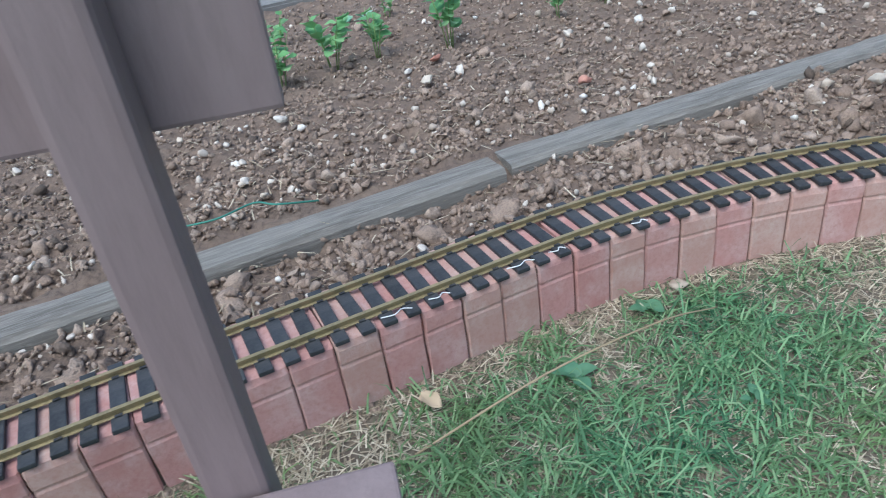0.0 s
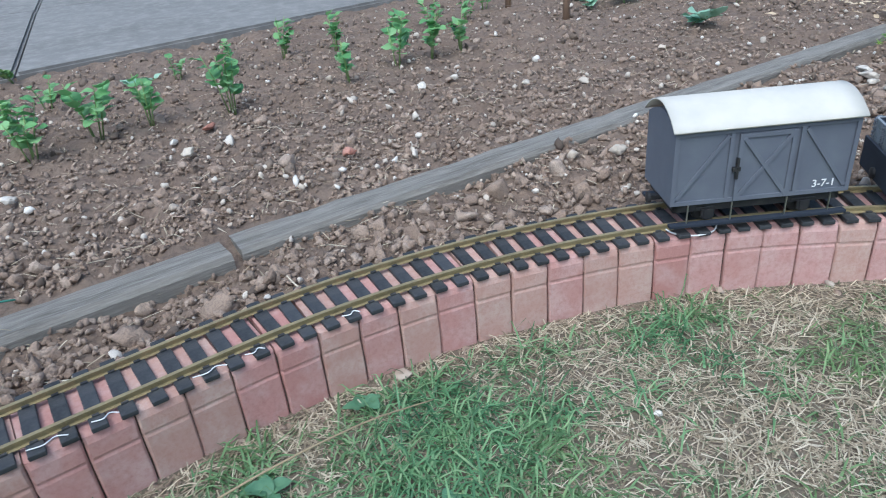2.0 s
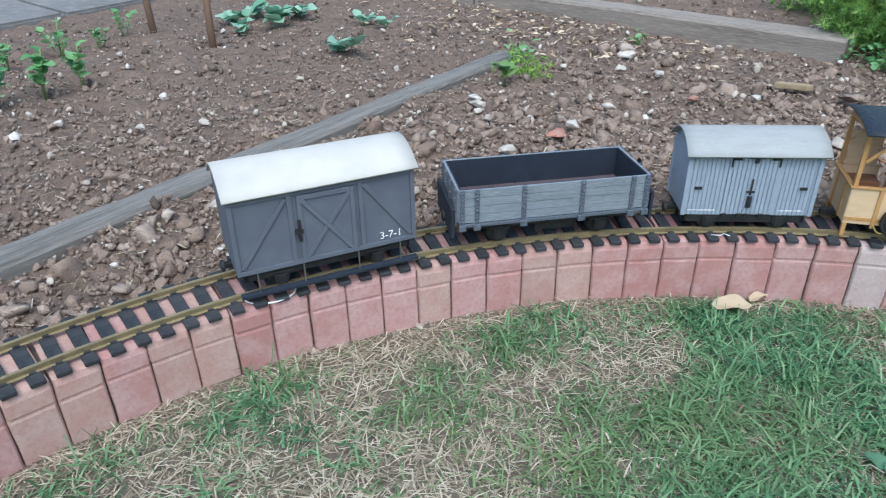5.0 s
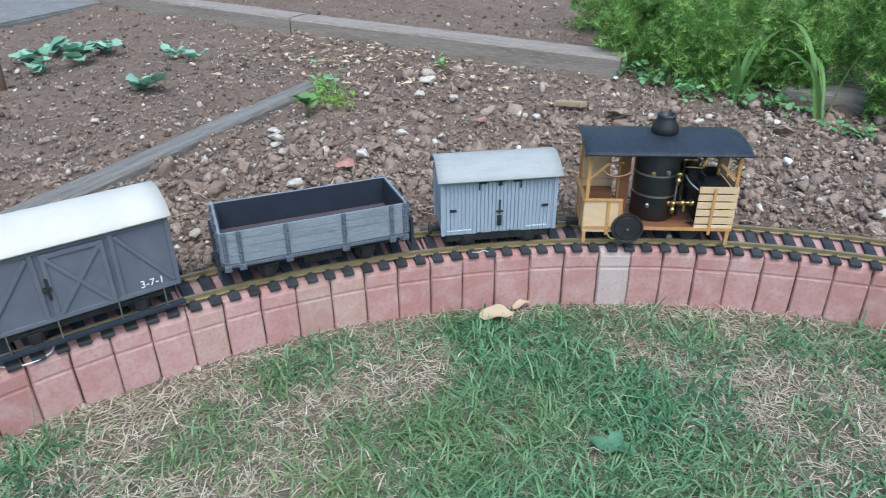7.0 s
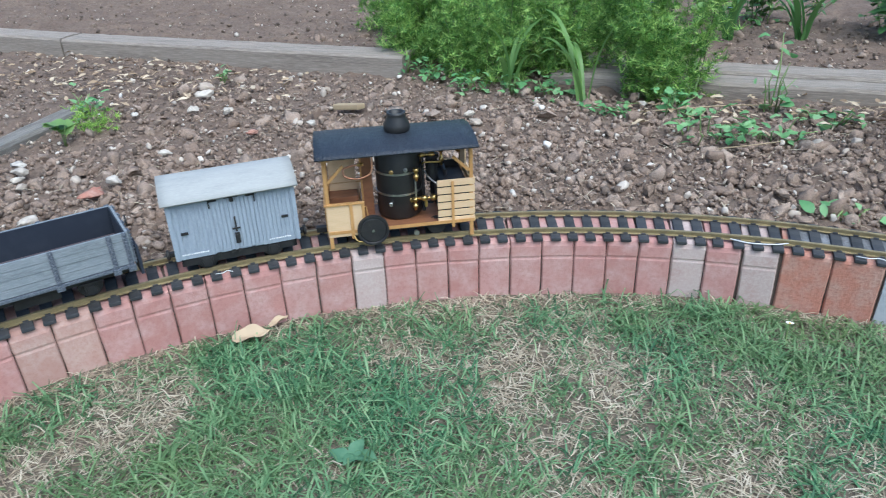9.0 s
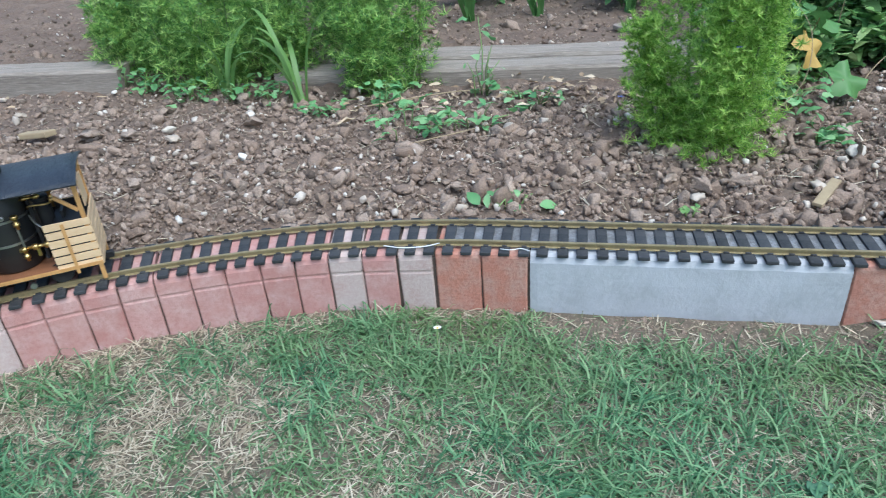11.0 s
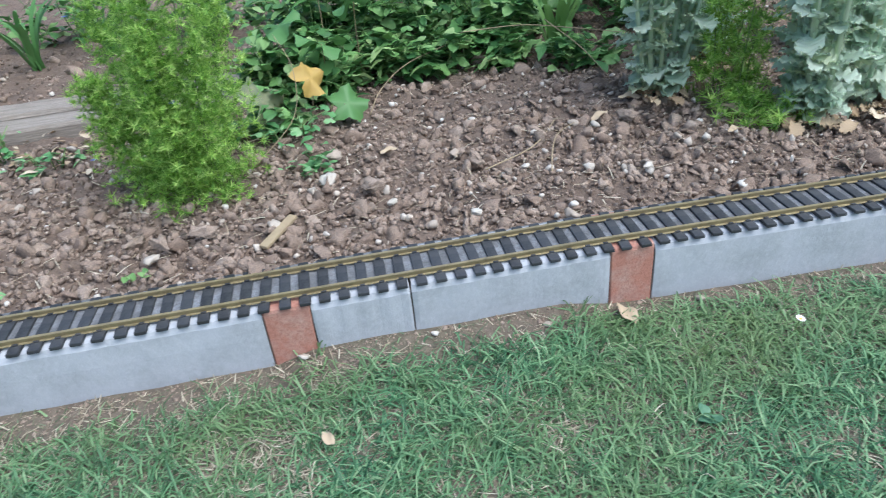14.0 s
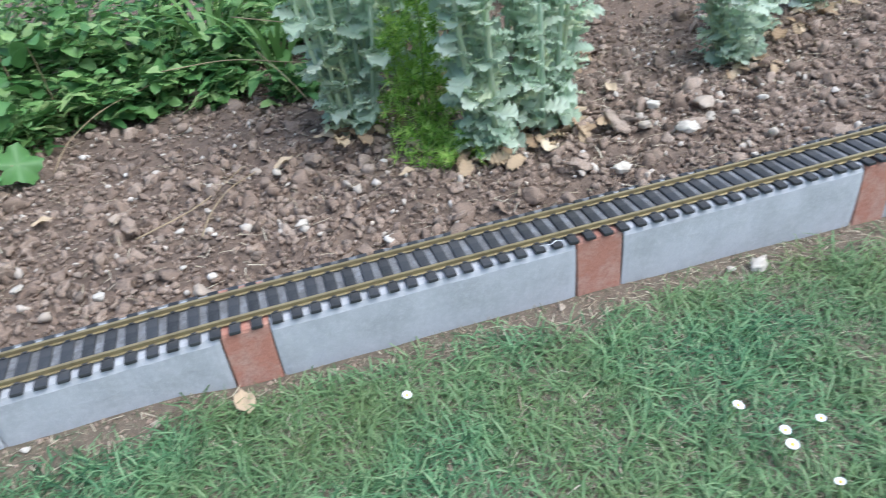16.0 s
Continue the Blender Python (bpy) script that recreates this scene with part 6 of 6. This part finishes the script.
# broad weed leaves and daisies in the lawn
def lawn_leaf(x, y, r, seed):
    rr = random.Random(seed)
    rows = [((rr.uniform(-0.01, 0.01), rr.uniform(-0.01, 0.01), 0.012), k * 1.4 + rr.uniform(0, 0.5), rr.uniform(0.15, 0.5), 0, r * rr.uniform(0.8, 1.1), 0) for k in range(4)]
    v, f = spread_leaves(rows, [leaf_grid(1.0, 0.75, 0, 0.05, 0.2, 6, 4, 0.7, 0.3)])
    ob = fast_mesh("lawn_weed", v, f, M_lawn_weed, smooth=True)
    ob.matrix_world = pose(x, y, float(ground_z(x, y)))
    tagged(ob, "flat broad-leaved weed in the lawn", "weed", "weeds in the lawn")


for k, (x, y, r) in enumerate(((-1.57, -2.086, 0.05), (-1.683, -1.907, 0.05), (-0.847, -0.732, 0.05), (0.45, -0.42, 0.035), (1.35, -0.36, 0.04), (0.1, -0.5, 0.035), (-1.44, -1.86, 0.03), (0.9, -0.5, 0.03))):
    lawn_leaf(x, y, r * 0.75, k)


def daisy(x, y, r, seed):
    rr = random.Random(seed)
    thing = empty("daisy", pose(x, y, float(ground_z(x, y)), rr.uniform(-14, 14), rr.uniform(-14, 14), rr.uniform(0, 360)), label="small white daisy open in the grass", category="flower", group="daisies in the lawn")
    h = 0.05
    part("stem", tube(bmesh.new(), [(0, 0, 0), (0.002, 0, h * 0.5), (0, 0, h)], 0.0012, 5), M_stalk, thing)
    bm = bmesh.new()
    for k in range(18):
        m = Matrix.Translation((0, 0, h)) @ Matrix.Rotation(k * 0.349, 4, "Z") @ Matrix.Rotation(-0.25, 4, "Y")
        vs = [bm.verts.new(m @ Vector(u)) for u in ((r * 0.25, -r * 0.06, 0), (r * 0.9, -r * 0.14, 0), (r, 0, 0.0005), (r * 0.9, r * 0.14, 0), (r * 0.25, r * 0.06, 0))]
        bm.faces.new(vs)
    tagged(part("petals", bm, M_daisy, thing), kind="stuff")
    part("eye", turned([(r * 0.32, 0), (r * 0.28, 0.002), (0.0, 0.003)], (0, 0, h), "Z", 12), M_daisy_eye, thing)


for k, (x, y) in enumerate(((-0.168, -0.145), (1.60, -0.195), (2.107, -0.445), (2.228, -0.522), (2.15, -0.513), (2.145, -0.545), (2.164, -0.642))):
    daisy(x, y, 0.0085 + 0.0012 * (k % 3), k)


def dry_leaf(x, y, size, yaw, seed, z=-0.128):
    rr = random.Random(seed)
    v, f = leaf_grid(size, size * 0.55, 0, 0.12, 0.5, 9, 6, 0.75, -0.3)
    ob = fast_mesh("fallen_leaf", v, f, M_dead, smooth=True)
    z = float(ground_z(x, y)) + 0.008 if z < -0.05 else z
    ob.matrix_world = pose(x, y, z + 0.012, rr.uniform(-15, 15), rr.uniform(-8, 8), yaw)
    tagged(ob, "curled tan fallen leaf", "leaf", "fallen leaves")


for k, (x, y, s, a, z) in enumerate(((-1.235, -0.535, 0.078, 40, -0.128), (-1.19, -0.465, 0.05, 70, -0.128), (1.327, -0.094, 0.07, 100, -0.128), (0.71, -0.262, 0.035, 120, -0.128), (1.5, 0.62, 0.06, 20, 0.01), (-1.6, -2.32, 0.05, 30, -0.128), (1.78, 0.78, 0.07, 10, 0.01), (1.9, 0.5, 0.08, 130, 0.01), (1.98, 0.46, 0.07, 60, 0.01), (2.3, 0.5, 0.07, 20, 0.01), (1.84, 0.42, 0.06, 200, 0.01), (2.5, 0.6, 0.06, 90, 0.01), (0.9, 0.62, 0.05, 10, 0.01), (1.7, 0.74, 0.07, 170, 0.01), (-0.62, 0.7, 0.06, 40, 0.01))):
    dry_leaf(x, y, s, a, k, z)


_rr = random.Random(91)
_rows = []
for _ in range(420):
    _x, _y = -2.75 + _rr.gauss(0, 0.45), 0.72 + _rr.gauss(0, 0.2)
    if _y < 1.02:
        _rows.append(((_x, _y, float(soil_z(_x, _y)) + 0.022), _rr.uniform(0, 6.283), _rr.uniform(-0.2, 0.2), _rr.uniform(-0.5, 0.5), _rr.uniform(0.02, 0.05), _rr.randrange(2)))
for _ in range(260):
    _x, _y = _rr.uniform(-0.7, 0.6), 0.98 + _rr.gauss(0, 0.12)
    _rows.append(((_x, _y, float(soil_z(_x, _y)) + 0.022), _rr.uniform(0, 6.283), _rr.uniform(-0.2, 0.2), _rr.uniform(-0.5, 0.5), _rr.uniform(0.02, 0.045), _rr.randrange(2)))
_v, _f = spread_leaves(_rows, [leaf_grid(1.0, 0.4, 0, 0.1, 0.4, 5, 2, 0.8, -0.2), leaf_grid(1.0, 0.16, 0, 0.05, 0.3, 4, 2, 0.9, 0.3)])
tagged(fast_mesh("leaf_litter", _v, _f, M_dead, smooth=True), "dry tan leaf litter lying on the soil", "leaf litter", kind="stuff")


# trailing dry stems over the border
def trailing_stem(pts, r, label="thin dry trailing stem"):
    ob = part("dry_stem", tube(bmesh.new(), arc_pts(pts, 8), r, 6, 0.6), M_stem, smooth=True)
    tagged(ob, label, "stem", "dry stems")


trailing_stem([(0.9, 0.98, 0.0), (0.95, 1.06, 0.05), (1.05, 1.16, 0.09), (1.2, 1.22, 0.12)], 0.0018)
trailing_stem([(1.25, 1.2, 0.16), (1.45, 1.15, 0.17), (1.62, 1.05, 0.16), (1.78, 0.98, 0.14)], 0.002)
trailing_stem([(1.5, 1.3, 0.26), (1.66, 1.14, 0.25), (1.82, 0.98, 0.24), (1.96, 0.86, 0.3)], 0.002)
trailing_stem([(1.55, 1.22, 0.16), (1.62, 1.05, 0.1), (1.68, 0.94, 0.02)], 0.002)
trailing_stem([(1.30, 0.36, 0.02), (1.33, 0.45, 0.03), (1.38, 0.56, 0.025), (1.46, 0.64, 0.02)], 0.002)
trailing_stem([(0.55, 0.7, 0.0), (0.68, 0.78, 0.1), (0.7, 0.84, 0.22), (0.66, 0.92, 0.3)], 0.0014)
trailing_stem([(-0.62, 0.86, 0.015), (-0.3, 0.98, 0.03), (-0.05, 1.02, 0.02)], 0.003)
trailing_stem([(-0.4, 0.55, 0.012), (-0.25, 0.6, 0.03), (-0.15, 0.72, 0.015)], 0.0022)
trailing_stem([(-2.12, -0.95, 0.012), (-2.0, -0.88, 0.03), (-1.95, -0.7, 0.012)], 0.002)
trailing_stem([(1.15, 0.44, 0.012), (1.3, 0.52, 0.02), (1.42, 0.7, 0.012)], 0.0022)
trailing_stem([(1.9, 0.34, 0.012), (1.96, 0.44, 0.02), (1.95, 0.52, 0.012)], 0.002)
trailing_stem([(-1.5, -2.35, -0.13), (-1.5, -2.15, -0.04), (-1.56, -1.95, -0.05), (-1.64, -1.8, -0.12)], 0.002, "long pale bent grass stalk")

# a loose cable end on the wall and a bit of twine on the board
ob = part("loose_cable", tube(bmesh.new(), arc_pts([on_line(-2.25, 0.04)[:2] + (0.012,), on_line(-2.235, 0.012)[:2] + (0.006,), on_line(-2.20, -0.003)[:2] + (0.004,), on_line(-2.165, 0.002)[:2] + (0.006,), on_line(-2.15, 0.02)[:2] + (0.012,)], 8), 0.0016, 6), M_wire, smooth=True)
tagged(ob, "loose white cable loop beside the rail", "cable")
ob = part("track_cable", tube(bmesh.new(), arc_pts([on_line(-0.22, 0.02)[:2] + (0.012,), on_line(-0.18, 0.012)[:2] + (0.01,), on_line(-0.13, 0.016)[:2] + (0.011,), on_line(-0.1, 0.03)[:2] + (0.012,)], 8), 0.0014, 6), M_wire, smooth=True)
tagged(ob, "short white cable joining the rails", "cable")
for _s0, _len in ((-3.32, 0.05), (-3.24, 0.035), (-3.10, 0.05), (-3.02, 0.03), (-2.86, 0.03), (-1.33, 0.035), (0.02, 0.06), (2.05, 0.05)):
    ob = part("cable_end", tube(bmesh.new(), arc_pts([on_line(_s0, 0.012)[:2] + (0.009,), on_line(_s0 + _len * 0.4, 0.004)[:2] + (0.012,), on_line(_s0 + _len * 0.7, 0.013)[:2] + (0.0105,), on_line(_s0 + _len, 0.007)[:2] + (0.009,)], 6), 0.001, 6), M_wire, smooth=True)
    tagged(ob, "short white cable end between the sleepers", "cable", "cable ends")
ob = part("twine", tube(bmesh.new(), arc_pts([(-2.10, -2.72, 0.01), (-2.06, -2.62, 0.03), (-2.12, -2.55, 0.02), (-2.06, -2.5, 0.035), (-2.09, -2.42, 0.01)], 8), 0.002, 6), M_twine, smooth=True)
tagged(ob, "tangle of green twine on the soil", "twine")

# ---------------------------------------------------------------- brown garden seat beside the lawn
seat = empty("garden_bench", pose(-1.158, -2.480, -0.136, 0, 0, 0), label="brown stained wooden garden bench frame, weathered", category="bench")
part("post", boxes((-0.018, 0.018, -0.021, 0.021, 0.0, 0.92), bevel=0.006), M_brown, seat)
part("post", boxes((-0.018, 0.018, -0.521, -0.479, 0.0, 0.92), bevel=0.003), M_brown, seat)
part("back_board", boxes((-0.036, -0.018, -0.60, 0.090, 0.640, 0.82), bevel=0.003), M_brown, seat)
part("seat_slat", boxes((0.021, 0.12, -0.5, 0.105, 0.385, 0.40), bevel=0.003), M_brown, seat)
